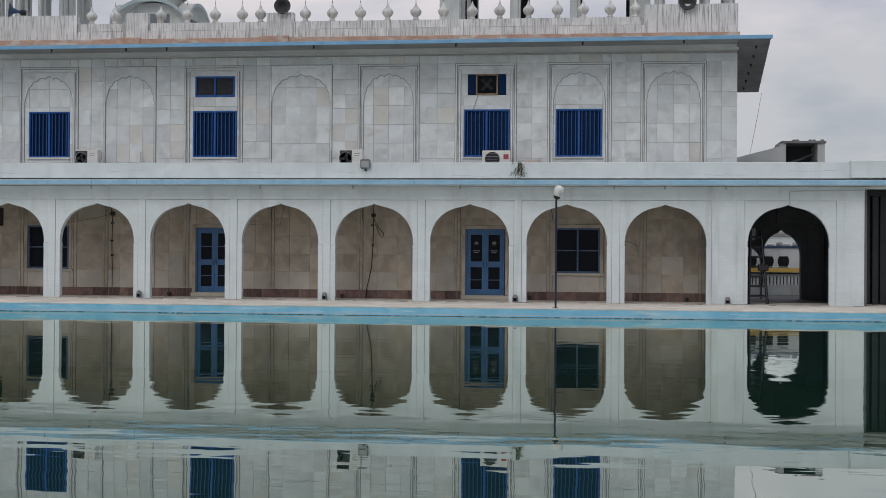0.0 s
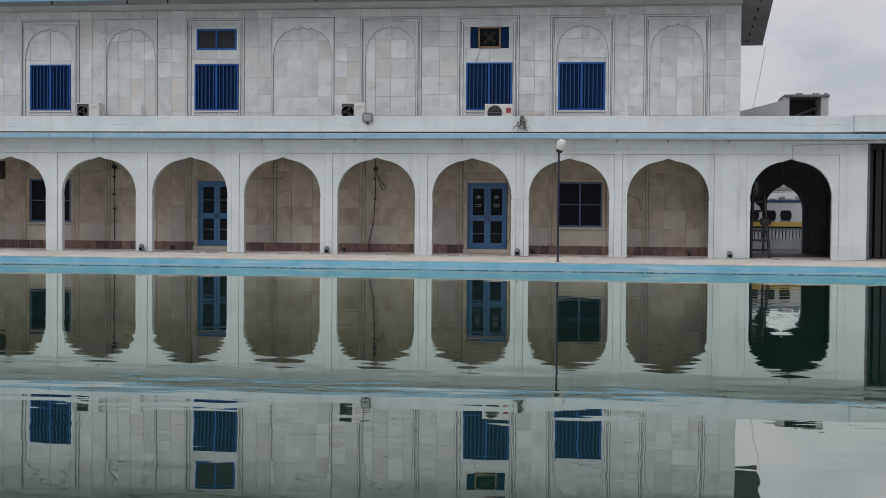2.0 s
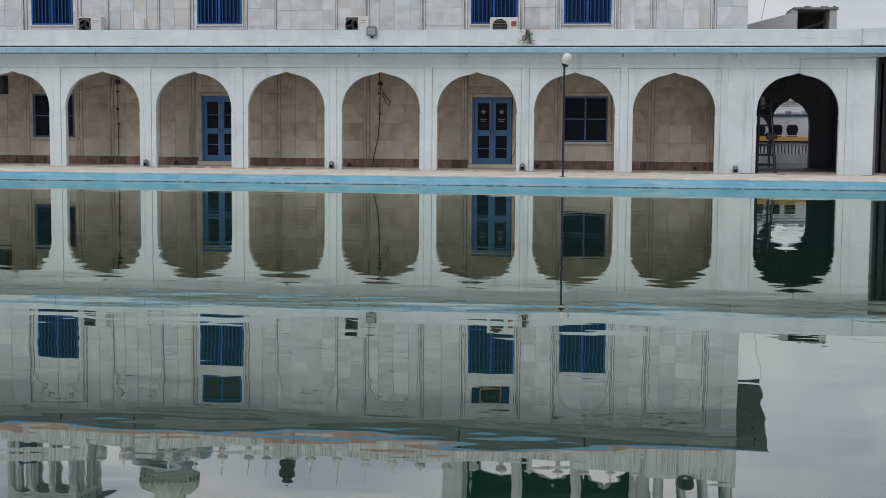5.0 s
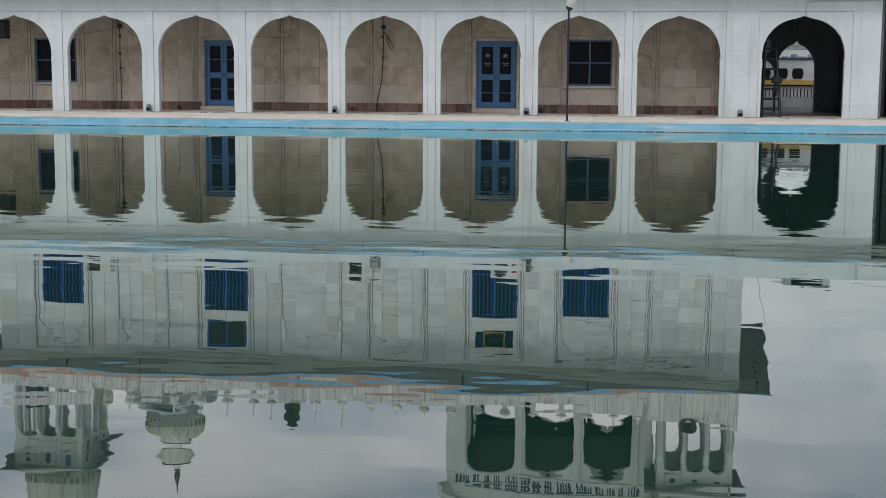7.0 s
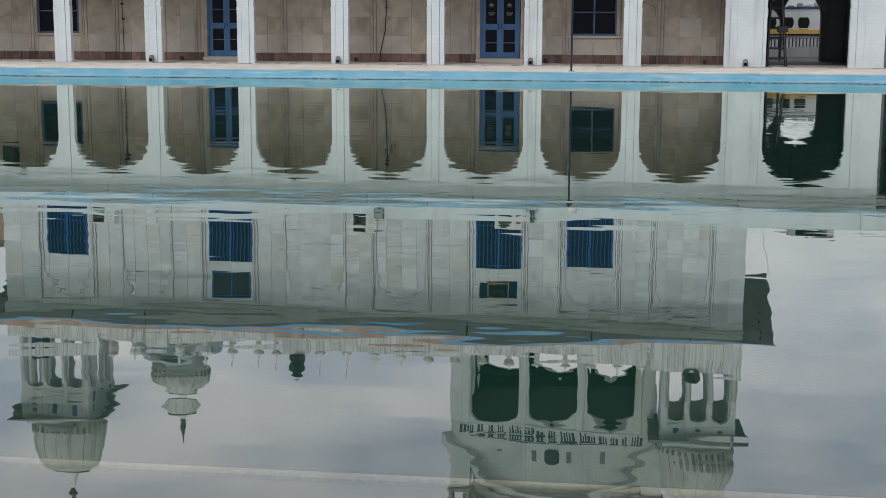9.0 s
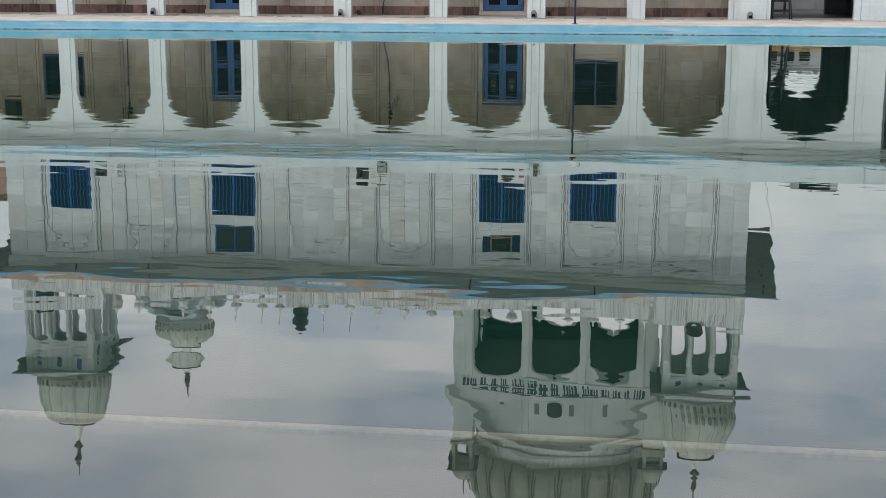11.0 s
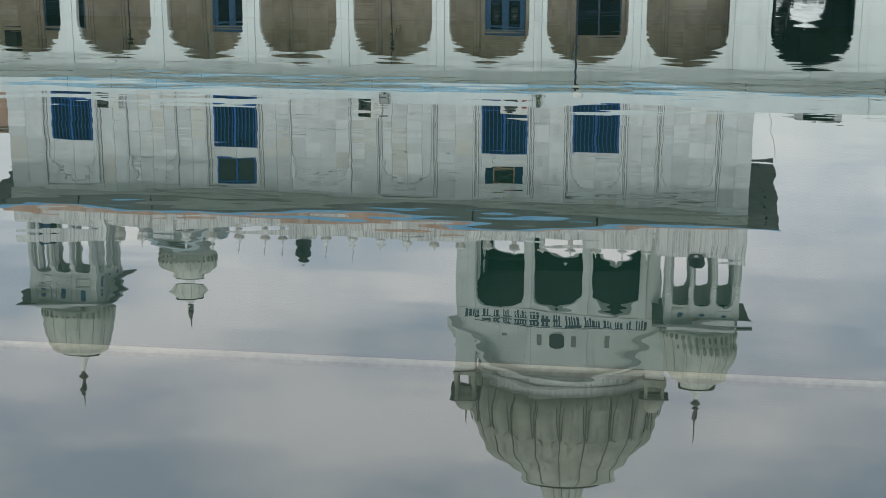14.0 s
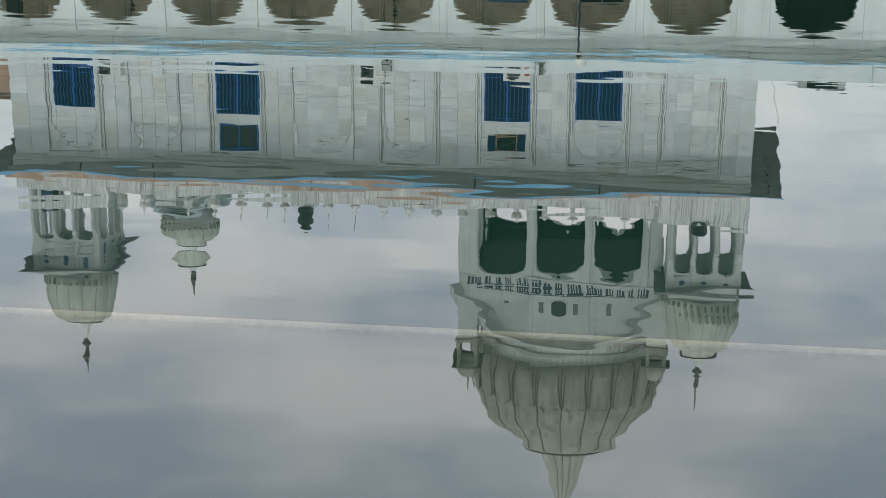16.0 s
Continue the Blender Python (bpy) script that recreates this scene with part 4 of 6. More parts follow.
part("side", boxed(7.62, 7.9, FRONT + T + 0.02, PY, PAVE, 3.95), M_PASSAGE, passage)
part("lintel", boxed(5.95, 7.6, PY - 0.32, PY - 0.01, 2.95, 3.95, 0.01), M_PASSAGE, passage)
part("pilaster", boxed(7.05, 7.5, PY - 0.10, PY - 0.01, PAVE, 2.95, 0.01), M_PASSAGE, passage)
for k in range(6):
    part("grille_bar", boxed(7.55, 7.60, 43.4 + 0.9 * k, 43.45 + 0.9 * k, PAVE, 2.9), M_BLACK, passage)
court = thing("wall_court", "white court wall with a slotted balustrade", "wall", kind="structure")
CY = 55.2
part("wall", boxed(2, 14, CY + 1.3, CY + 1.55, PAVE - 0.2, 2.14), M_COURT, court)
part("coping", boxed(2, 14, CY + 1.24, CY + 1.6, 2.14, 2.22, 0.01), M_BLUE_GREY, court, "blue painted coping")
part("plinth", boxed(2, 14, CY, CY + 0.2, PAVE - 0.2, 0.66), M_HALL, court)
part("rail", boxed(2, 14, CY, CY + 0.2, 1.0, 1.15), M_SOFFIT, court)
for k in range(40):
    x = 4.3 + 0.135 * k
    part("baluster", boxed(x, x + 0.085, CY + 0.03, CY + 0.15, 0.66, 1.0, 0.008), M_COURT, court)
for x in (7.62, 9.6, 5.0):
    part("post", boxed(x, x + 0.2, CY - 0.02, CY + 0.3, PAVE - 0.2, 2.3), M_WHITEWASH, court)
solid("banner", boxed(4.2, 9.0, CY - 0.06, CY - 0.03, 1.16, 1.33, 0.004), M_YELLOW, "plain yellow cloth banner along the balustrade", "banner")


# black strip put in as the shadow line below the banner
part("rail_shadow_strip", boxed(4.2, 9.0, CY - 0.05, CY - 0.004, 1.10, 1.155, 0.004), M_BLACK, court, "black strip as the shadow under the banner")


def office_chair():
    ob = thing("court_chair", "black moulded chair in the court", "chair", group="court chairs")
    bk = bmesh.new()
    box(bk, -0.20, 0.20, -0.04, 0.02, 0.40, 0.82, 0.02)
    bmesh.ops.subdivide_edges(bk, edges=bk.edges[:], cuts=2)
    for v in bk.verts:
        # rounded shoulders and a narrow top
        u = (v.co.z - 0.40) / 0.42
        v.co.x *= 0.82 + 0.36 * math.sin(min(u, 0.75) / 0.75 * math.pi / 1.6) - 0.75 * max(0.0, u - 0.6)
    part("backrest", bk, M_BLACK, ob)
    part("seat", boxed(-0.20, 0.20, -0.02, 0.34, 0.32, 0.37, 0.015), M_BLACK, ob)
    for x in (-0.17, 0.17):
        for y in (0.0, 0.32):
            part("leg", rod(bmesh.new(), (x, y, 0), (x, y, 0.33), 0.018, 6), M_BLACK, ob)
    return ob


ch = office_chair()
ch.location = (7.02, CY + 0.5, 0.98)
for x in (6.42, 5.75):
    copy_thing(ch, pose(x, CY + 0.5, 0.98, 0, 0, 12))
# added support for the chairs; its dark face imitates shade between balusters
solid("court_platform", boxed(4.3, 10, CY + 0.2, CY + 1.3, PAVE - 0.05, 0.98, 0.02), M_DARKFLOOR, "added platform behind the balustrade, coloured dark as shade", "platform", kind="structure")


def bundle(x, w, h, paint):
    b = boxed(-w / 2, w / 2, -0.12, 0.12, 0, h, 0.03)
    for v in b.verts:
        v.co.x += 0.25 * v.co.z
    solid("bundle", b, paint, "pale bundle lying on the court wall coping", "bundle", at=(x, CY + 1.42, 2.22), group="coping bundles")


for x, w, h, paint in ((6.6, 0.28, 0.10, M_PLASTIC), (6.93, 0.22, 0.15, M_EAVE), (7.23, 0.34, 0.12, M_PLASTIC), (7.58, 0.20, 0.17, M_SOFFIT)):
    bundle(x, w, h, paint)


def ladder():
    ob = thing("step_ladder", "tall black metal step ladder leaning in the passage", "ladder")
    for s in (0, 1):
        x0, x1 = (0.0, 0.10) if s == 0 else (0.58, 0.42)
        part("rail", rod(bmesh.new(), (x0, 0, 0), (x1, 0.5, 2.35), 0.048, 8), M_BLACK, ob)
    for k in range(7):
        u = (k + 0.8) / 7.6
        part("rung", rod(bmesh.new(), (0.10 * u, 0.5 * u, 2.35 * u), (0.58 - 0.16 * u, 0.5 * u, 2.35 * u), 0.032, 6), M_BLACK, ob)
    part("tool_box", boxed(0.30, 0.62, 0.1, 0.3, 1.05, 1.25, 0.02), M_BLACK, ob)
    return ob


ladder().location = (4.42, 43.5, PAVE)
solid("notice_board", boxed(0, 0.62, -0.02, 0.02, 0, 0.42, 0.005), M_STEEL, "grey metal notice board on the passage wall", "board", at=(4.62, PY - 0.04, 2.35))

gate = thing("folding_gate", "dark folding metal gate in the end opening", "gate")
for k in range(16):
    x = 7.85 + 0.25 * k
    part("leaf", boxed(x, x + 0.20, 44.4 + 0.06 * (k % 2), 44.46 + 0.06 * (k % 2), PAVE, 3.7, 0.01), M_BLACK, gate)
part("head_bar", boxed(7.8, XR, 44.38, 44.55, 3.7, 3.93), M_BLACK, gate)
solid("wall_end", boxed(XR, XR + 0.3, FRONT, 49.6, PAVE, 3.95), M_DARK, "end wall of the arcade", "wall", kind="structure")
# dark colour here imitates the unlit depth behind the gate
solid("wall_end_rear", boxed(7.9, XR, 47.0, 47.2, PAVE, 3.95), M_DARK, "wall behind the gate coloured dark as shade", "wall", kind="structure")
solid("wall_end_west", boxed(XL - 0.3, XL, FRONT, 61, PAVE, 3.95), M_WHITEWASH, "end wall of the arcade", "wall", kind="structure")

# stair head on the low roof
stair = thing("stair_head", "bare concrete stair head on the low roof", "roof hut")
SY = 47.6
part("side", boxed(5.85, 6.06, SY, SY + 1.6, 4.15, 5.66), M_SOFFIT, stair)
part("side", boxed(7.12, 7.36, SY, SY + 1.6, 4.15, 5.66), M_SOFFIT, stair)
part("roof_slab", boxed(5.9, 7.40, SY - 0.08, SY + 1.7, 5.66, 5.74, 0.01), M_SOFFIT_DARK, stair)
part("back", boxed(6.06, 7.12, SY + 1.5, SY + 1.6, 4.15, 5.66), M_DARK, stair)
for x, w in ((6.3, 0.22), (6.85, 0.09), (6.98, 0.09), (7.25, 0.1)):
    part("debris", boxed(x, x + w, SY + 0.1, SY + 0.3, 5.74, 5.80, 0.01), M_SOFFIT_DARK, stair)
rp = bmesh.new()
a = [rp.verts.new(q) for q in ((4.2, SY, 4.15), (5.85, SY, 4.15), (5.85, SY, 5.55), (4.2, SY, 5.12))]
b = [rp.verts.new((v.co.x, SY + 1.6, v.co.z)) for v in a]
rp.faces.new(a)
rp.faces.new(list(reversed(b)))
for k in range(4):
    rp.faces.new((a[k], b[k], b[(k + 1) % 4], a[(k + 1) % 4]))
bmesh.ops.recalc_face_normals(rp, faces=rp.faces[:])
part("stair_slope", rp, M_SOFFIT, stair)
st2 = bmesh.new()
rod(st2, (6.06, SY + 0.9, 4.95), (7.12, SY + 0.9, 5.35), 0.05, 6)
part("rail", st2, M_SOFFIT_DARK, stair)

# ---- roof kiosks and domes ----


def kiosk_wall(bm, half, y0, y1, base, top, openings, spring, rise, tip=0.04):
    """One wall along x, pierced by openings (centre, half-width)."""
    x = -half
    for c, w in openings:
        box(bm, x, c - w, y0, y1, base, top)
        arch_head(bm, c - w, c + w, y0, y1, c - w, c + w, cusped(c, w, spring, rise, tip), top, 24)
        x = c + w
    box(bm, x, half, y0, y1, base, top)
    return bm


def cusped(c, w, spring, rise, tip):
    def curve(x):
        u = max(-1.0, min(1.0, (x - c) / w))
        z = spring + rise * max(1 - abs(u) ** 2.2, 0) ** 0.45
        return z - 0.06 * w * (1 - abs(math.sin(5 * math.acos(u))) ** 0.6) * (1 if abs(u) < 0.97 else 0) + tip * max(0, 1 - abs(u) / 0.15)
    return curve


def dome_profile(r, h, base=0.94, n=18):
    """A full round dome that stops at the wide rim of its lotus cap."""
    pts = []
    for k in range(n + 1):
        u = k / n
        q = base + (1 - base) * math.sin(min(u / 0.2, 1) * math.pi / 2)
        pts.append((r * q * math.sqrt(1 - (0.92 * u) ** 2.7), h * u))
    return pts


def rib_joints(ob, prof, n, z, x=0.0, w=0.045, shrink=0.95, material=None):
    """Dark weathered joints down the valleys between a dome's ribs."""
    for k in range(n):
        a = 2 * math.pi * k / n
        b = bmesh.new()
        t = Vector((-math.sin(a), math.cos(a), 0)) * (w / 2)
        rows = []
        for r, h in prof:
            p = Vector((x + (r * shrink + 0.012) * math.cos(a), (r * shrink + 0.012) * math.sin(a), z + h))
            q = Vector((x + (r * shrink - 0.04) * math.cos(a), (r * shrink - 0.04) * math.sin(a), z + h))
            s = min(1.0, 0.35 + r / prof[0][0])
            rows.append([b.verts.new(v) for v in (p - t * s, p + t * s, q + t * s, q - t * s)])
        for lo, hi in zip(rows, rows[1:]):
            for j in range(4):
                b.faces.new((lo[j], lo[(j + 1) % 4], hi[(j + 1) % 4], hi[j]))
        bmesh.ops.recalc_face_normals(b, faces=b.faces[:])
        part("rib_joint", b, material or M_RIBLINE, ob)


def spire(ob, z, h, r):
    """A lotus cone under a stack of metal balls and a spike."""
    part("lotus_rim", lathe(bmesh.new(), [(r * 1.6, -0.05), (r * 2.0, 0), (r * 2.05, 0.05), (r * 1.0, 0.12)], 24, centre=(0, 0, z)), M_BRASS, ob, "dark rim under the lotus cap")
    part("lotus", lathe(bmesh.new(), [(r * 1.3, 0), (r * 1.45, 0.03 * h), (r * 0.9, 0.10 * h), (r * 0.5, 0.2 * h), (r * 0.28, 0.32 * h)], 20, 10, 0.15, centre=(0, 0, z)), M_DOME, ob, smooth=True)
    prof = [(r * 0.26, 0.30), (r * 0.2, 0.34), (r * 0.5, 0.40), (r * 0.55, 0.44), (r * 0.2, 0.49), (r * 0.2, 0.53), (r * 0.42, 0.57), (r * 0.42, 0.60), (r * 0.16, 0.65), (r * 0.3, 0.70), (r * 0.3, 0.73), (r * 0.1, 0.80), (r * 0.04, 1.0)]
    part("spike", lathe(bmesh.new(), [(q, h * u) for q, u in prof], 12, centre=(0, 0, z)), M_BRASS, ob, "dark tarnished metal finial", smooth=True)


def sloped_eave(half0, half1, z0, z1, t):
    """A square eave that slopes down and out from half0 at z1 to half1 at z0."""
    bm = bmesh.new()
    rings = []
    for h, z in ((half0, z1 - t), (half1, z0 - t), (half1, z0), (half0, z1)):
        rings.append([bm.verts.new((sx * h, sy * h, z)) for sx, sy in ((-1, -1), (1, -1), (1, 1), (-1, 1))])
    for i in range(4):
        lo, hi = rings[i], rings[(i + 1) % 4]
        for k in range(4):
            bm.faces.new((lo[k], lo[(k + 1) % 4], hi[(k + 1) % 4], hi[k]))
    bmesh.ops.recalc_face_normals(bm, faces=bm.faces[:])
    return bm


def bengal_eave(half, over, inner, curve, t, lift=0.06, n=32):
    """A curved chajja along x at -y: the slab from the lip back to inner, and the painted strip on its lip."""
    slab, lip = bmesh.new(), bmesh.new()
    w, yl, yi = half + over, -half - over, -half + inner
    rows, strip = [], []
    for i in range(n + 1):
        u = -1 + 2 * i / n
        z = curve(u)
        rows.append([slab.verts.new(q) for q in ((u * w, yl + 0.02, z - t), (u * w, yl + 0.02, z), (u * (half - inner), yi, z + lift), (u * (half - inner), yi, z + lift - t))])
        strip.append([lip.verts.new(q) for q in ((u * w, yl - 0.01, z - t - 0.012), (u * w, yl - 0.01, z + 0.012), (u * w, yl + 0.02, z + 0.012), (u * w, yl + 0.02, z - t - 0.012))])
    for bm_, rr in ((slab, rows), (lip, strip)):
        for lo, hi in zip(rr, rr[1:]):
            for j in range(4):
                bm_.faces.new((lo[j], hi[j], hi[(j + 1) % 4], lo[(j + 1) % 4]))
        bm_.faces.new(rr[0])
        bm_.faces.new(list(reversed(rr[-1])))
        bmesh.ops.recalc_face_normals(bm_, faces=bm_.faces[:])
    return slab, lip


def gable_wall(half, y0, y1, base, curve, n=32):
    """A wall along x from base up to the curve of its eave."""
    bm = bmesh.new()
    rows = []
    for i in range(n + 1):
        u = -1 + 2 * i / n
        z = curve(u)
        rows.append([bm.verts.new(q) for q in ((u * half, y0, base), (u * half, y0, z), (u * half, y1, z), (u * half, y1, base))])
    for lo, hi in zip(rows, rows[1:]):
        for j in range(4):
            bm.faces.new((lo[j], hi[j], hi[(j + 1) % 4], lo[(j + 1) % 4]))
    bm.faces.new(rows[0])
    bm.faces.new(list(reversed(rows[-1])))
    bmesh.ops.recalc_face_normals(bm, faces=bm.faces[:])
    return bm


def petal_fringe(ob, r, z, n, h):
    """A ring of small carved petals round the foot of a dome, all on one mesh."""
    pt = lathe(bmesh.new(), [(0.004, 0), (h * 0.22, h * 0.25), (h * 0.26, h * 0.55), (h * 0.14, h * 0.85), (0.004, h)], 6)
    bmesh.ops.transform(pt, verts=pt.verts[:], matrix=Matrix.Diagonal((0.5, 1, 1, 1)))
    me = mesh_of(pt, M_RIB, "petal", True)
    for k in range(n):
        a = 2 * math.pi * (k + 0.5) / n
        q = new("petal", me)
        q.matrix_basis = Matrix.Translation((r * math.cos(a), r * math.sin(a), z)) @ Matrix.Rotation(a, 4, "Z") @ Matrix.Rotation(radians(7), 4, "Y")
        q.parent = ob


def chhatri(x, y, half=1.30, wall_top=12.95, arch_top=12.26):
    """A square roof kiosk with three arches a side, an eave, and a ribbed dome."""
    z0 = ROOF + 0.06
    ob = thing("roof_kiosk", "white square roof kiosk with arches under a ribbed dome", "roof kiosk", at=(x, y, z0), group="roof kiosks")
    t, h = 0.16, wall_top - z0
    w = (2 * half - 2 * 0.22 - 2 * 0.16) / 6
    ops = [((k - 1) * (2 * w + 0.16), w) for k in range(3)]
    for k in range(4):
        b = kiosk_wall(bmesh.new(), half - (0 if k % 2 == 0 else t), -half, -half + t, 0, h, ops if k % 2 == 0 else [(c * 0.98, w * 0.92) for c, w in ops], arch_top - z0 - w * 0.9, w * 0.85)
        bmesh.ops.transform(b, verts=b.verts[:], matrix=Matrix.Rotation(radians(90 * k), 4, "Z"))
        part("arcade_wall", b, M_HALL, ob)
        b = kiosk_wall(bmesh.new(), half - t - 0.005, -half + t + 0.004, -half + t + 0.02, 0, h - 0.1, [(c * 0.97, w * 0.9) for c, w in ops], arch_top - z0 - w * 0.9, w * 0.85)
        bmesh.ops.transform(b, verts=b.verts[:], matrix=Matrix.Rotation(radians(90 * k), 4, "Z"))
        part("inner_lining", b, M_HALL, ob)
        for c, w2 in ops:
            # framed frieze panels over the arches
            fr = bmesh.new()
            z1, z2 = arch_top - z0 + 0.12, h - 0.10
            for q in ((c - w2, c + w2, z1, z1 + 0.05), (c - w2, c + w2, z2 - 0.05, z2), (c - w2, c - w2 + 0.05, z1 + 0.05, z2 - 0.05), (c + w2 - 0.05, c + w2, z1 + 0.05, z2 - 0.05)):
                box(fr, q[0], q[1], -half - 0.03, -half + 0.01, q[2], q[3], 0.006)
            bmesh.ops.transform(fr, verts=fr.verts[:], matrix=Matrix.Rotation(radians(90 * k), 4, "Z"))
            part("frieze_panel", fr, M_HALL, ob)
            rosette = lathe(bmesh.new(), [(0.09, 0), (0.10, 0.015), (0.05, 0.03)], 12)
            bmesh.ops.transform(rosette, verts=rosette.verts[:], matrix=Matrix.Rotation(radians(90 * k), 4, "Z") @ pose(c, -half + 0.004, (z1 + z2) / 2, 90, 0, 0))
            part("rosette", rosette, M_BLUE_GREY, ob, "slate blue rosette")
    # ceiling coloured near black for the shade under the dome
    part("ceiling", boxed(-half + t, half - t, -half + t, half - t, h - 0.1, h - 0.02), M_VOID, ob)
    for sx in (-1, 1):
        for k in range(4):
            xx = -half + 0.12 + (2 * half - 0.24) * k / 3
            part("column", lathe(bmesh.new(), [(0.10, 0), (0.10, 0.7), (0.07, 0.8), (0.11, 0.9), (0.065, 1.02), (0.10, 1.14), (0.10, 1.22), (0.06, 1.32), (0.085, 1.5), (0.06, 1.9), (0.055, 2.30), (0.09, 2.38), (0.06, 2.46), (0.10, 2.6), (0.10, 2.8)], 12, centre=(xx, sx * (half + 0.04), 0)), M_HALL, ob, smooth=True)
    # dark material stands in for the shaded underside of the eave
    part("eave", sloped_eave(half - 0.05, half + 0.42, h - 0.02, h + 0.16, 0.07), M_SOFFIT_DARK, ob, "sloping eave in grey darkened for underside shade")
    part("upper_wall", boxed(-half + 0.12, half - 0.12, -half + 0.12, half - 0.12, h, h + 0.34, 0.02), M_HALL, ob)
    part("drum", lathe(bmesh.new(), [(half * 0.92, 0.3), (half * 0.92, 0.40), (half * 0.98, 0.44), (half * 0.90, 0.50)], 32, centre=(0, 0, h)), M_HALL, ob)
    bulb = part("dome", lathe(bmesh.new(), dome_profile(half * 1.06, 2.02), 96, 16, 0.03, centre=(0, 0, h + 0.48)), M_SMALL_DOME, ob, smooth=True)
    rib_joints(bulb, dome_profile(half * 1.06, 2.02)[1:], 16, h + 0.48, 0, 0.022, 0.97, M_RIB)
    petal_fringe(bulb, half * 1.03, h + 0.56, 36, 0.30)
    spire(ob, h + 2.52, 2.36, 0.34)
    return ob


k1 = chhatri(-20.70, 47.95)
copy_thing(k1, pose(2.92, 47.95, ROOF + 0.06))


def small_pavilion(x, y):
    """A low pavilion under curved Bengal eaves with a ribbed dome."""
    ob = thing("curved_roof_pavilion", "small white pavilion under curved eaves and a ribbed dome", "roof kiosk", at=(x, y, ROOF + 0.06))
    half, z = 1.12, 1.30
    part("walls", boxed(-half, half, -half, half, 0, z, 0.02), M_HALL, ob)
    def bow(u):
        return 1.05 + 1.0 * max(1 - abs(u) ** 2.2, 0) ** 0.6

    for k in range(4):
        turn = Matrix.Rotation(radians(90 * k), 4, "Z")
        slab, lip = bengal_eave(half, 0.36, 0.3, bow, 0.10)
        gable = gable_wall(half, -half - 0.03, -half + 0.05, 0.1, lambda u: bow(u * 0.80) - 0.12)
        for q in (slab, lip, gable):
            bmesh.ops.transform(q, verts=q.verts[:], matrix=turn)
        part("curved_eave", slab, M_SOFFIT, ob, "grey curved eave")
        part("eave_edge", lip, M_LIP, ob, "chalky blue painted edge")
        part("gable", gable, M_HALL, ob)
        for x0, x1 in ((-0.68, -0.25), (-0.20, 0.20), (0.25, 0.68)):
            pane = boxed(x0, x1, -half - 0.045, -half - 0.02, 1.10, 1.52, 0.006)
            bmesh.ops.transform(pane, verts=pane.verts[:], matrix=turn)
            part("pane", pane, M_PASSAGE, ob, "dull grey window pane")
    part("drum", lathe(bmesh.new(), [(0.8, 1.2), (0.8, 2.2), (1.0, 2.36), (1.0, 2.44)], 32), M_HALL, ob)
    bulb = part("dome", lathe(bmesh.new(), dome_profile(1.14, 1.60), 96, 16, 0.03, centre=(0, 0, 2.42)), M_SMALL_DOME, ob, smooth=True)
    rib_joints(bulb, dome_profile(1.14, 1.60)[1:], 16, 2.42, 0, 0.02, 0.97, M_RIB)
    petal_fringe(bulb, 1.105, 2.48, 32, 0.26)
    spire(ob, 4.03, 1.80, 0.27)
    return ob


small_pavilion(-16.62, 49.1)


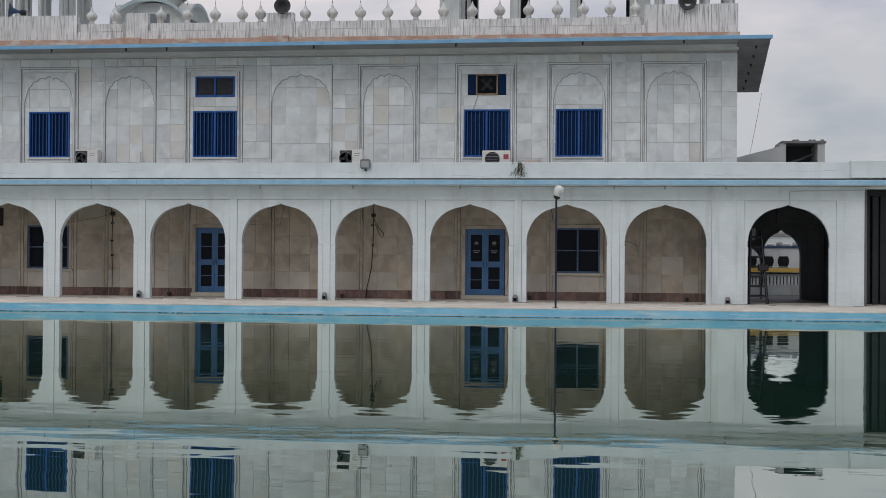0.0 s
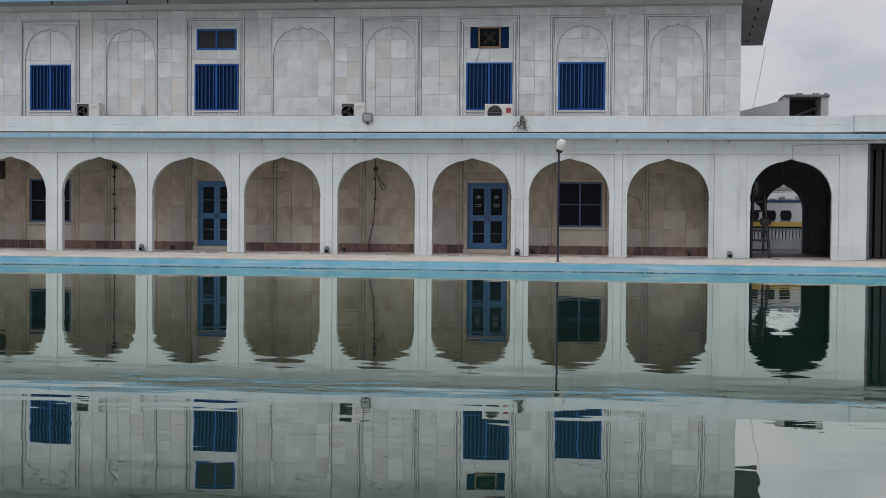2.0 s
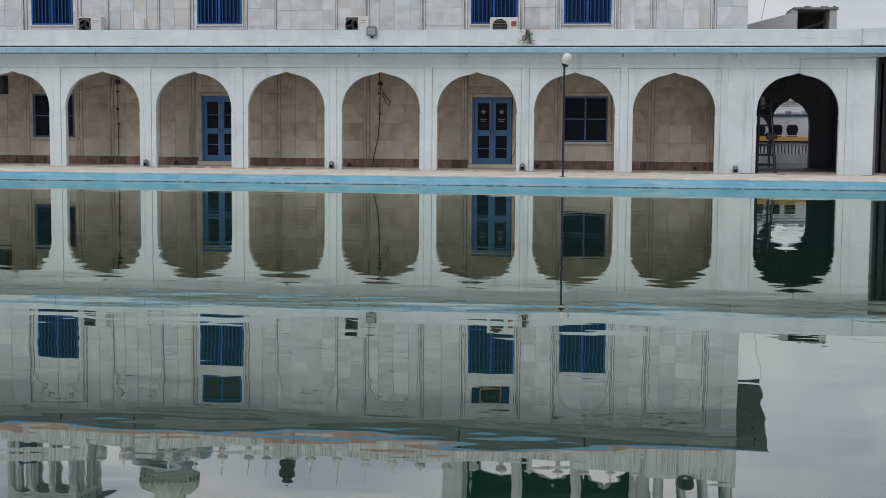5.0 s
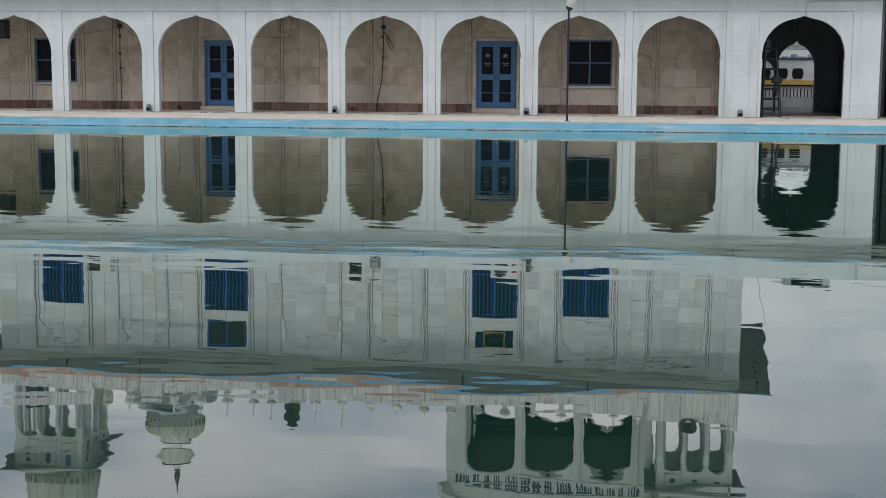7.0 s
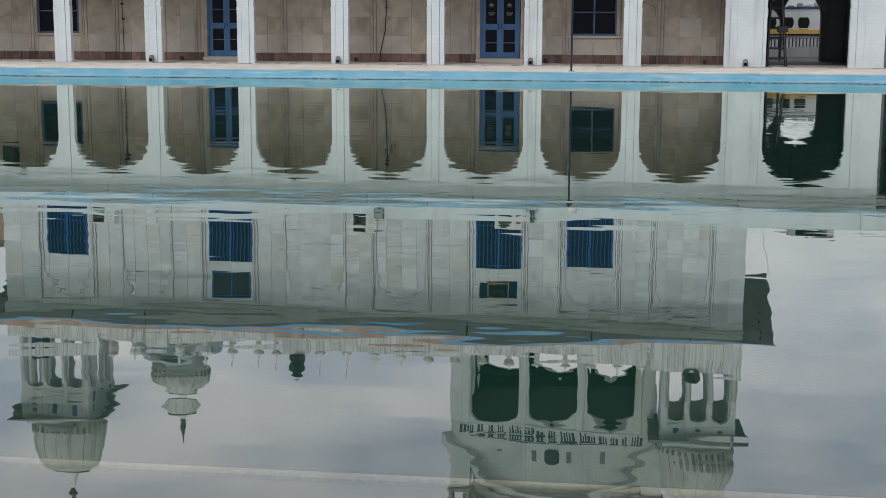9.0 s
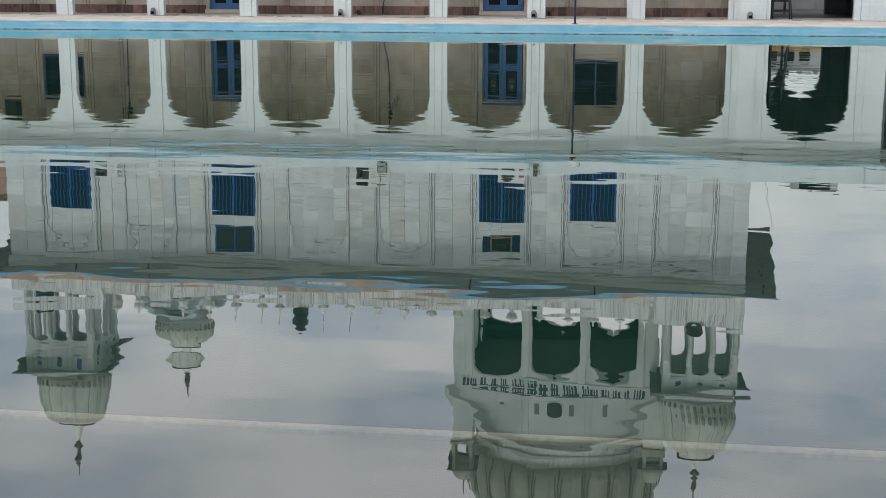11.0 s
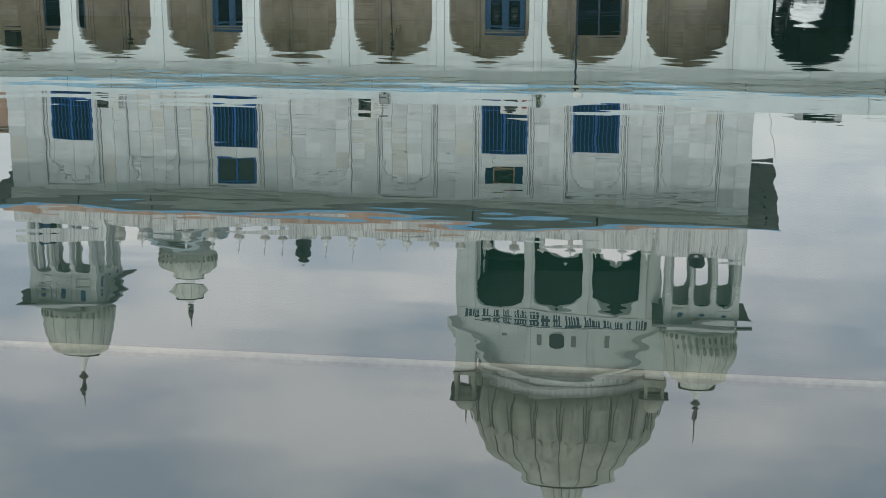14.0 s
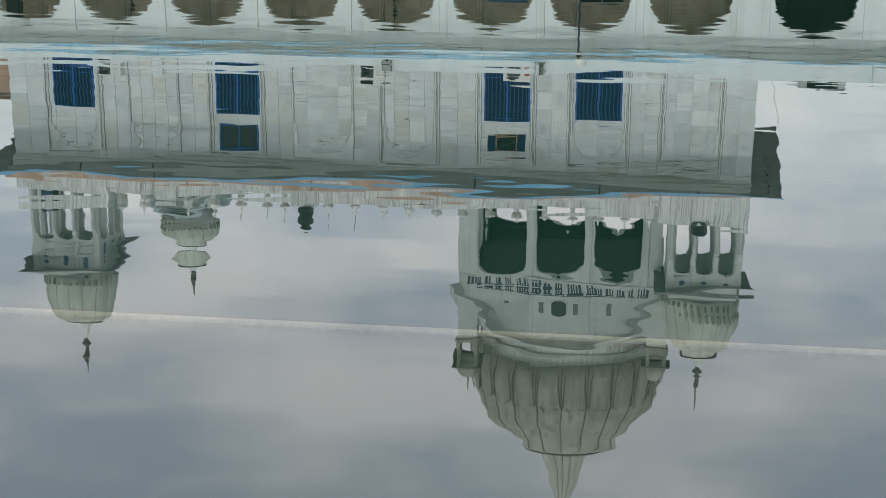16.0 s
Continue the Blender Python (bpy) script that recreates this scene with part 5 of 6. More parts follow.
def main_hall():
    """The domed roof hall: an open arcaded square, band of lettering, eave, drum and great dome."""
    z0 = ROOF + 0.06
    ob = thing("domed_roof_hall", "white arcaded roof hall under a large ribbed dome", "domed hall", at=(-2.33, 52.8, z0))
    half, h, t = 3.80, 5.12, 0.45
    ops = [(-2.13, 0.90), (0.04, 0.90), (2.20, 0.90)]
    for k in range(4):
        hf = half if k % 2 == 0 else half - t
        b = kiosk_wall(bmesh.new(), hf, -half, -half + t, 0, h, ops, 3.45, 0.95, 0.08)
        bmesh.ops.transform(b, verts=b.verts[:], matrix=Matrix.Rotation(radians(90 * k), 4, "Z"))
        part("arcade_wall", b, M_HALL, ob)
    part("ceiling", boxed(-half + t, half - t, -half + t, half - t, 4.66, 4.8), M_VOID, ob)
    # added lining whose near-black colour imitates the hall's inner shade
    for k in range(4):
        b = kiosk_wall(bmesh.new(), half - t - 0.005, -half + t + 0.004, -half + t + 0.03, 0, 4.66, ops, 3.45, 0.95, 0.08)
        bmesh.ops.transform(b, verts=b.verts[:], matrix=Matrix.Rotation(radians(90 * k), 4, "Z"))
        part("inner_lining", b, M_VOID, ob, "inner face coloured near black as shade")
    for x in (-3.2, -1.07, 1.07, 3.2):
        part("pilaster", boxed(x - 0.14, x + 0.14, -half - 0.06, -half + 0.01, 0, 4.5, 0.02), M_HALL, ob)
    part("string_course", boxed(-half - 0.05, half + 0.05, -half - 0.08, -half + 0.02, 4.52, 4.60, 0.01), M_HALL, ob)
    rng = random.Random(5)
    x = -3.5
    while x < 3.3:
        w = rng.choice((0.34, 0.48, 0.6, 0.26))
        word = boxed(x, x + w, -half - 0.015, -half + 0.01, 4.98, 5.03)
        q = x + 0.03
        while q < x + w - 0.05:
            s = rng.choice((0.045, 0.06, 0.10))
            box(word, q, q + s, -half - 0.015, -half + 0.01, 4.63 + rng.uniform(0, 0.12), 4.985)
            q += s + rng.uniform(0.03, 0.06)
        part("lettering_bar", word, M_INK, ob, "dark illegible lettering")
        x += w + 0.10
    part("lettering_rule", boxed(-3.6, 3.5, -half - 0.012, -half + 0.01, 5.06, 5.085), M_INK, ob)
    # attic under a drooping curved eave on each side
    def bow(u):
        return h - 0.13 + 2.08 * (1 - abs(u) ** 2.2)

    for k in range(4):
        turn = Matrix.Rotation(radians(90 * k), 4, "Z")
        hf = half if k % 2 == 0 else half - 0.3
        gable = gable_wall(hf, -half + 0.003, -half + 0.3, h + 0.002, lambda u: max(bow(u * 0.93) - 0.09, h + 0.02))
        slab, lip = bengal_eave(half, 0.30, 0.9, bow, 0.10, 0.04)
        for q in (gable, slab, lip):
            bmesh.ops.transform(q, verts=q.verts[:], matrix=turn)
        part("attic_wall", gable, M_HALL, ob)
        part("curved_eave", slab, M_SOFFIT, ob, "grey curved eave drooping at the corners")
        part("eave_edge", lip, M_HALL, ob)
    for x in (-1.07, 1.07):
        part("attic_pilaster", boxed(x - 0.13, x + 0.13, -half - 0.035, -half + 0.006, 5.10, 6.55, 0.015), M_HALL, ob)
    part("deck", boxed(-half + 0.3, half - 0.3, -half + 0.3, half - 0.3, h - 0.1, h + 1.2), M_HALL, ob)
    part("lower_drum", lathe(bmesh.new(), [(3.35, 0.9), (3.35, 2.0), (3.5, 2.05)], 64, centre=(0.25, 0, h)), M_HALL, ob)
    zt, ribs = h + 1.53, 24
    part("neck", lathe(bmesh.new(), [(3.60, 0.30), (3.60, 0.42), (3.52, 0.46), (3.50, 1.22), (3.60, 1.30), (3.60, 1.38)], 288, 96, 0.012, centre=(0.25, 0, zt)), M_HALL, ob, "pale fluted neck of the dome")
    part("neck_ring", lathe(bmesh.new(), [(3.53, 0.78), (3.585, 0.80), (3.585, 0.86), (3.53, 0.88)], 96, centre=(0.25, 0, zt)), M_EAVE, ob, "grey string round the neck")
    prof = dome_profile(3.98, 4.50, 0.94, 24)
    great = part("dome", lathe(bmesh.new(), prof, 240, ribs, 0.022, centre=(0.25, 0, zt + 1.25)), M_RIB, ob, "large grey-green ribbed dome streaked with rain", smooth=True)
    rib_joints(great, prof, ribs, zt + 1.25, 0.25, 0.045, 0.985)
    stem = lathe(bmesh.new(), [(0.008, -0.80), (0.022, -0.66), (0.024, 0.40), (0.036, 0.66), (0.010, 0.86)], 8)
    bmesh.ops.transform(stem, verts=stem.verts[:], matrix=Matrix.Diagonal((0.55, 1, 1, 1)))
    stem_mesh = mesh_of(stem, M_RIBLINE, "rib_stem", True)
    leaf = lathe(bmesh.new(), [(0.006, -0.17), (0.06, -0.11), (0.08, 0.0), (0.05, 0.09), (0.006, 0.16)], 8)
    bmesh.ops.transform(leaf, verts=leaf.verts[:], matrix=Matrix.Diagonal((0.35, 1, 1, 1)))
    leaf_mesh = mesh_of(leaf, M_RIB, "petal", True)
    for k in range(ribs):
        a = 2 * math.pi * k / ribs
        foot = Matrix.Translation((0.25, 0, zt + 2.15)) @ Matrix.Rotation(a, 4, "Z")
        for lean in (-1, 1):
            # twin stems beside each joint, with a curled leaf where they meet
            q = new("rib_stem", stem_mesh)
            q.matrix_basis = foot @ Matrix.Translation((3.945, lean * 0.10, 0)) @ Matrix.Rotation(radians(lean * 4), 4, "X") @ Matrix.Rotation(radians(-2), 4, "Y")
            q.parent = great
            q = new("petal", leaf_mesh)
            q.matrix_basis = foot @ Matrix.Translation((3.90, lean * 0.24, 0.95)) @ Matrix.Rotation(radians(lean * -40), 4, "X") @ Matrix.Rotation(radians(-12), 4, "Y")
            q.parent = great
    zc = zt + 1.25 + 4.48
    part("lotus_rim", lathe(bmesh.new(), [(1.45, -0.10), (1.74, 0), (1.80, 0.10), (1.72, 0.18), (0.9, 0.26)], 48, centre=(0.25, 0, zc)), M_BRASS, ob, "dark rim under the lotus cap")
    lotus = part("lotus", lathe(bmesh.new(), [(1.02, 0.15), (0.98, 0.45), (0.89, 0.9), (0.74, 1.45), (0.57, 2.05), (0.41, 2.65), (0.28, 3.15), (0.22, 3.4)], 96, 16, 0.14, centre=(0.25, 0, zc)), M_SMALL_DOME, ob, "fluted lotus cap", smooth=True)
    rib_joints(lotus, [(0.98, 0.45), (0.89, 0.9), (0.74, 1.45), (0.57, 2.05), (0.41, 2.65), (0.28, 3.15)], 16, zc, 0.25, 0.03, 0.87)
    part("spike", lathe(bmesh.new(), [(0.2, 0), (0.34, 0.2), (0.34, 0.35), (0.12, 0.6), (0.26, 0.8), (0.26, 0.95), (0.08, 1.3), (0.02, 2.4)], 14, centre=(0.25, 0, zc + 3.35)), M_BRASS, ob, "dark tarnished metal finial", smooth=True)
    part("vent_ring", lathe(bmesh.new(), [(0.34, 0), (0.34, 0.05), (0.28, 0.06), (0.28, 0.02)], 24), M_HALL, ob).matrix_basis = pose(0.05, -half, h + 0.60, 90, 0, 0)
    part("vent", lathe(bmesh.new(), [(0.28, 0), (0.28, 0.03), (0.05, 0.035)], 24), M_BLACK, ob, "dark round vent").matrix_basis = pose(0.05, -half, h + 0.60, 90, 0, 0)
    for x in (-1.95, -0.62, 0.68, 1.95):
        part("small_vent", boxed(x - 0.09, x + 0.09, -half - 0.02, -half + 0.004, h + 0.50, h + 0.70), M_SOFFIT_DARK, ob)
    return ob


main_hall()


def turret(x, y, z):
    ob = thing("corner_turret", "tiny white domed turret at a corner of the drum", "turret", at=(x, y, z), group="corner turrets")
    part("base", boxed(-0.44, 0.44, -0.44, 0.44, 0, 0.14, 0.02), M_RIB, ob)
    for sx in (-1, 1):
        for sy in (-1, 1):
            part("column", boxed(sx * 0.32 - 0.07, sx * 0.32 + 0.07, sy * 0.32 - 0.07, sy * 0.32 + 0.07, 0.14, 0.96, 0.015), M_RIB, ob)
    part("eave", sloped_eave(0.38, 0.56, 0.92, 1.04, 0.07), M_DARK, ob)
    part("slab", boxed(-0.40, 0.40, -0.40, 0.40, 0.96, 1.07), M_RIB, ob)
    part("dome", lathe(bmesh.new(), dome_profile(0.42, 0.60), 32, 12, 0.05, centre=(0, 0, 1.07)), M_RIB, ob, smooth=True)
    part("spike", rod(bmesh.new(), (0, 0, 1.64), (0, 0, 2.40), 0.04, 8, 0.01), M_BRASS, ob)
    part("pedestal", boxed(-0.37, 0.37, -0.37, 0.37, -1.85, 0.0), M_HALL, ob)
    return ob


tz = 15.80
tt = turret(-5.78, 49.35, tz)
for x, y in ((1.40, 49.35), (-5.78, 56.25), (1.40, 56.25)):
    copy_thing(tt, pose(x, y, tz))

far_house = thing("white_house", "white flat-roofed house beyond the court", "house")
part("walls", boxed(6.5, 16, 74, 82, PAVE - 0.03, 3.0), M_WHITEWASH, far_house)
part("roof", boxed(6.3, 16.2, 73.8, 82.2, 3.0, 3.14, 0.02), M_EAVE, far_house)
for x, h in ((8.6, 0.5), (9.3, 0.32), (10.1, 0.6)):
    part("roof_post", boxed(x, x + 0.12, 75, 75.12, 3.14, 3.14 + h), M_SOFFIT, far_house)

# brick house beyond the far corner
brick_house = thing("brick_house", "bare red brick house beyond the far corner", "house")
part("walls", boxed(-36, -28.8, 60, 67, PAVE - 0.03, 8.9), M_BRICK, brick_house)
part("roof", boxed(-36.2, -28.6, 59.8, 67.2, 8.9, 9.05), M_SOFFIT, brick_house)
part("window", boxed(-31.5, -30.3, 59.97, 60.02, 5.2, 6.6), M_GLASS, brick_house)

# ---- loose things ----


def air_unit(w, h, badge):
    ob = thing("air_conditioner_unit", "off-white outdoor air conditioner unit on the arcade roof", "air conditioner", group="roof air conditioners")
    case = part("casing", boxed(0, w, 0, 0.32, 0, h, 0.02), M_PLASTIC, ob)
    if badge:
        part("recess", rod(bmesh.new(), (w * 0.36, -0.012, h * 0.5), (w * 0.36, 0.01, h * 0.5), h * 0.42, 24), M_BLACK, case, "dark fan opening")
    else:
        part("recess", boxed(0.03, w * 0.55, -0.012, 0.01, h * 0.08, h * 0.92, 0.004), M_DARK, case, "dark square fan opening")
        ring = lathe(bmesh.new(), [(h * 0.36, 0), (h * 0.36, 0.012), (h * 0.32, 0.014), (h * 0.32, 0.0)], 24)
        bmesh.ops.transform(ring, verts=ring.verts[:], matrix=pose(w * 0.29, -0.012, h * 0.5, 90, 0, 0))
        part("fan_ring", ring, M_SOFFIT_DARK, case)
        for k in range(3):
            bl = boxed(-0.05, 0.05, -0.020, -0.014, 0.02, h * 0.30, 0.003)
            bmesh.ops.transform(bl, verts=bl.verts[:], matrix=Matrix.Translation((w * 0.29, 0, h * 0.5)) @ Matrix.Rotation(radians(120 * k + 20), 4, "Y"))
            part("fan_blade", bl, M_BLACK, case)
        for k in range(2):
            part("lettering_bar", boxed(w * 0.66, w * (0.9 - 0.06 * k), -0.006, 0.002, h * (0.74 - 0.12 * k), h * (0.78 - 0.12 * k)), M_EAVE, case, "small illegible grey lettering")
    for k in range(5 if badge else 0):
        z = h * (0.2 + 0.15 * k)
        part("grille_wire", boxed(w * 0.1, w * 0.62, -0.022, -0.014, z, z + 0.008), M_STEEL, case)
    if badge:
        part("badge", boxed(w * 0.76, w * 0.94, -0.008, 0.002, h * 0.5, h * 0.78), M_RED, ob, "faded red square badge")
    part("foot", boxed(0.05, 0.12, 0.02, 0.30, -0.05, 0), M_BLACK, ob)
    part("foot", boxed(w - 0.12, w - 0.05, 0.02, 0.30, -0.05, 0), M_BLACK, ob)
    return ob


AC_Y = 44.35
for x, w, h, z, badge in ((-18.05, 0.82, 0.56, 4.68, False), (-8.89, 0.80, 0.62, 4.62, False), (-4.10, 0.92, 0.58, 4.60, True)):
    u = air_unit(w, h, badge)
    u.location = (x, AC_Y, z)
    st = bmesh.new()
    for xx in (x + 0.06, x + w - 0.12):
        box(st, xx, xx + 0.06, AC_Y, AC_Y + 0.3, 4.15, z - 0.05)
    solid("unit_stand", st, M_STEEL, "steel stand under an air conditioner unit", "stand")


def floodlight():
    ob = thing("floodlight", "grey square floodlight clipped to the parapet", "floodlight", at=(-7.66, FRONT - 0.1, 4.46))
    part("housing", boxed(-0.16, 0.16, -0.05, 0.05, 0.0, 0.30, 0.03), M_SOFFIT_DARK, ob)
    part("lens", boxed(-0.12, 0.12, -0.056, -0.048, 0.05, 0.25, 0.003), M_EAVE, ob)
    part("bracket", boxed(-0.03, 0.03, 0.04, 0.11, -0.06, 0.2), M_BLACK, ob)
    return ob


floodlight()


def weed():
    rng = random.Random(3)
    b = bmesh.new()
    for k in range(70):
        p = Vector((rng.gauss(0, 0.10), -0.03 - 0.08 * rng.random(), rng.uniform(-0.48, 0.02)))
        for i in range(4):
            q = p + Vector((rng.gauss(0, 0.05), rng.gauss(0, 0.03), rng.uniform(-0.07, 0.06)))
            s = rng.uniform(0.012, 0.03)
            d = Vector((rng.uniform(-1, 1), rng.uniform(-1, 0.2), rng.uniform(-1, 1))).normalized() * s
            e2 = d.cross(Vector((rng.random(), rng.random(), 1))).normalized() * s * 0.5
            b.faces.new([b.verts.new(c) for c in (q - d, q + e2, q + d, q - e2)])
    for k in range(9):
        rod(b, (rng.gauss(0, 0.03), 0.0, 0.0), (rng.gauss(0, 0.13), -0.07, rng.uniform(-0.5, -0.2)), 0.008, 5)
    solid("weed_tuft", b, M_LEAF, "dry straggling weed growing from the parapet", "plant", at=(-2.76, FRONT, 4.66))


weed()


def lamp_post():
    ob = thing("camera_post", "navy blue post with a white camera head at the pool edge", "post", at=(-1.43, EDGE + 0.18, PAVE))
    part("pole", rod(bmesh.new(), (0, 0, 0), (0, 0, 3.12), 0.029, 12), M_NAVY, ob)
    part("base_plate", boxed(-0.09, 0.09, -0.09, 0.09, 0, 0.015), M_NAVY, ob)
    hd = lathe(bmesh.new(), [(0.09, 0), (0.125, 0.03), (0.132, 0.17), (0.115, 0.26), (0.05, 0.30)], 18)
    bmesh.ops.transform(hd, verts=hd.verts[:], matrix=Matrix.Translation((0.03, -0.02, 3.14)) @ Matrix.Rotation(radians(16), 4, "Y") @ Matrix.Rotation(radians(14), 4, "X"))
    head = part("head", hd, M_PLASTIC, ob, "white rounded camera housing", smooth=True)
    ln = lathe(bmesh.new(), [(0.05, -0.08), (0.09, -0.05), (0.10, 0.02), (0.09, 0.05)], 16)
    bmesh.ops.transform(ln, verts=ln.verts[:], matrix=Matrix.Translation((0.02, -0.03, 3.13)) @ Matrix.Rotation(radians(16), 4, "Y"))
    part("lens", ln, M_BLACK, head, "black glass lens dome", smooth=True)
    part("arm", rod(bmesh.new(), (0.10, 0, 3.40), (0.24, 0, 3.36), 0.02, 8), M_STEEL, ob)
    return ob


lamp_post()


def pot_light():
    ob = thing("bollard_light", "small grey hooded floor light beside a pier", "floor light", group="floor lights")
    b = lathe(bmesh.new(), [(0.08, 0), (0.09, 0.02), (0.085, 0.16), (0.07, 0.22), (0.03, 0.25)], 16)
    part("hood", b, M_SOFFIT_DARK, ob, smooth=True)
    part("lens", boxed(-0.05, 0.05, -0.092, -0.07, 0.05, 0.14, 0.005), M_GLASS, ob)
    part("base", boxed(-0.10, 0.10, -0.10, 0.10, 0, 0.02, 0.004), M_SOFFIT, ob)
    return ob


pl = pot_light()
pl.location = (-15.06, FRONT - 0.14, PAVE)
for x in (-8.94, -2.86, 3.68):
    copy_thing(pl, pose(x, FRONT - 0.14, PAVE))


def spot():
    ob = thing("wall_spotlight", "small black round spotlight low on the wall", "spotlight", group="dado spotlights")
    part("body", rod(bmesh.new(), (0, -0.10, 0.09), (0, 0.0, 0.09), 0.062, 14), M_BLACK, ob)
    part("foot", boxed(-0.03, 0.03, -0.06, 0.0, 0, 0.06), M_BLACK, ob)
    return ob


sp = spot()
sp.location = (-14.86, BY - 0.06, PAVE)
for x in (-8.85, -2.54, 2.59):
    copy_thing(sp, pose(x, BY - 0.06, PAVE))


def horn(x, z, turn, paint, tilt=84):
    ob = thing("horn_loudspeaker", "grey horn loudspeaker on the roof parapet", "loudspeaker", at=(x, WALL + 0.25, z), group="roof loudspeakers")
    b = lathe(bmesh.new(), [(0.05, 0), (0.06, 0.15), (0.12, 0.30), (0.26, 0.42), (0.28, 0.43), (0.24, 0.41), (0.03, 0.2)], 24)
    m = Matrix.Translation((0, 0, 0.42)) @ Matrix.Rotation(radians(turn), 4, "Z") @ Matrix.Rotation(radians(tilt), 4, "X")
    bmesh.ops.transform(b, verts=b.verts[:], matrix=m)
    part("horn", b, paint, ob, smooth=True)
    d2 = rod(bmesh.new(), (0, 0, -0.16), (0, 0, 0.04), 0.09, 14)
    bmesh.ops.transform(d2, verts=d2.verts[:], matrix=m)
    part("driver", d2, M_BLACK, ob)
    part("post", rod(bmesh.new(), (0, 0.05, -0.75), (0, 0.05, 0.40), 0.03, 8), M_STEEL, ob)
    return ob


horn(-20.40, 9.70, -62, M_BLUE_GREY)
horn(-11.05, 9.66, 10, M_DARK)
horn(2.60, 9.60, -6, M_DARK)


def hanging_cable(name, label, pts, r):
    cu = bpy.data.curves.new(name, "CURVE")
    cu.dimensions, cu.bevel_depth, cu.bevel_resolution = "3D", r, 2
    s = cu.splines.new("POLY")
    s.points.add(len(pts) - 1)
    for q, p in zip(s.points, pts):
        q.co = (*p, 1)
    ob = new(name, cu)
    cu.materials.append(M_BLACK)
    return tagged(ob, label, "cable")


def sag(a, b, drop, n=10):
    a, b = Vector(a), Vector(b)
    return [tuple(a.lerp(b, k / n) - Vector((0, 0, drop * 4 * (k / n) * (1 - k / n)))) for k in range(n + 1)]


CBY = BY - 0.07
hanging_cable("hanging_cable", "thick black cable down the back wall", [(-7.95, CBY, 3.9), (-7.83, CBY, 3.45), (-7.80, CBY, 2.9), (-7.82, CBY, 2.0), (-7.86, CBY, 1.3), (-8.02, CBY, 0.60), (-8.06, CBY, 0.27)], 0.014)
hanging_cable("hanging_cable", "thin black cable loop on the back wall", sag((-7.80, CBY, 2.95), (-7.45, CBY, 2.45), 0.05) + [(-7.50, CBY, 2.3), (-7.60, CBY, 2.4), (-7.74, CBY, 2.75)], 0.012)
hanging_cable("hanging_cable", "thick black cable down the back wall", [(-17.05, CBY, 3.9), (-16.98, CBY, 3.4), (-16.90, CBY, 2.9), (-16.92, CBY, 2.0), (-16.90, CBY, 1.3), (-16.90, CBY, 0.56)], 0.014)
hanging_cable("hanging_cable", "thin black cable slung across the back wall", sag((-19.3, CBY, 2.75), (-17.0, CBY, 3.05), 0.08), 0.005)
hanging_cable("hanging_cable", "thin black cable slung across the back wall", sag((-12.9, CBY, 2.85), (-11.0, CBY, 2.72), 0.06) + [(-10.95, CBY, 3.0), (-10.85, CBY, 3.5)], 0.005)
hanging_cable("hanging_cable", "thin black cable on the back wall", sag((0.3, CBY, 2.25), (0.95, CBY, 2.1), -0.05) + [(1.02, CBY, 1.7)], 0.006)
hanging_cable("hanging_cable", "thin black cable by the blue door", [(-3.25, CBY, 2.4), (-3.22, CBY, 1.5), (-3.30, CBY, 0.7), (-3.7, CBY, 0.43)], 0.006)
hanging_cable("fan_wire", "thin dark wire from the vent fan to the window", sag((-4.32, WALL - 0.03, 7.06), (-4.48, WALL - 0.03, 6.60), 0.02), 0.006)
hanging_cable("coolant_hose", "thin pale hose curling from an air conditioner", [(-17.25, 44.4, 5.19), (-17.16, 44.4, 5.21), (-17.09, 44.4, 5.10), (-17.12, 44.4, 4.95), (-17.16, 44.4, 4.70)], 0.018).data.materials[0] = M_EAVE
hanging_cable("conduit", "pale conduit along the arcade frieze", [(5.54, FRONT - 0.02, 3.36), (5.54, FRONT - 0.02, 3.75), (5.9, FRONT - 0.02, 3.78), (7.7, FRONT - 0.03, 3.80), (7.95, FRONT - 0.05, 3.92), (8.6, FRONT - 0.05, 3.95)], 0.016).data.materials[0] = M_SOFFIT
for z0, z1 in ((2.52, 2.66), (2.70, 2.62), (2.82, 2.95)):
    hanging_cable("court_wire", "thin dark wire strung across the court", sag((4.4, CY + 2.2, z0), (9.5, CY + 2.2, z1), 0.04), 0.008)
hanging_cable("roof_cable", "thin cable from the roof eave to the low roof", sag((5.78, 52.6, 8.0), (4.78, 47.8, 4.9), 0.10), 0.009).data.materials[0] = M_SOFFIT
for i, x in enumerate((-17.16, -14.14, -11.31, -8.15, -4.88, -1.83)):
    r = random.Random(60 + i)
    hanging_cable("loose_wire", "thin dark wire dangling on the back wall", [(x + r.uniform(-0.045, 0.045), CBY, 3.9 - 1.05 * k / 9) for k in range(10)], 0.007)
for x, z in ((-7.80, 3.05), (-7.84, 2.72), (-7.82, 2.05), (-16.90, 3.08), (-16.91, 2.75), (-16.92, 2.15), (-16.90, 1.65)):
    big = z > 3
    solid("cable_clamp", rod(bmesh.new(), (x, BY - 0.13, z), (x, BY, z), 0.075 if big else 0.035, 12), M_BLACK, "black junction fitting on a cable", "cable fitting", group="cable fittings")
speaker = thing("wall_loudspeaker", "black box loudspeaker hung under the arcade ceiling", "loudspeaker", at=(-20.58, 43.9, 2.62))
part("cabinet", boxed(-0.30, 0.16, -0.16, 0.16, 0, 0.62, 0.02), M_BLACK, speaker)
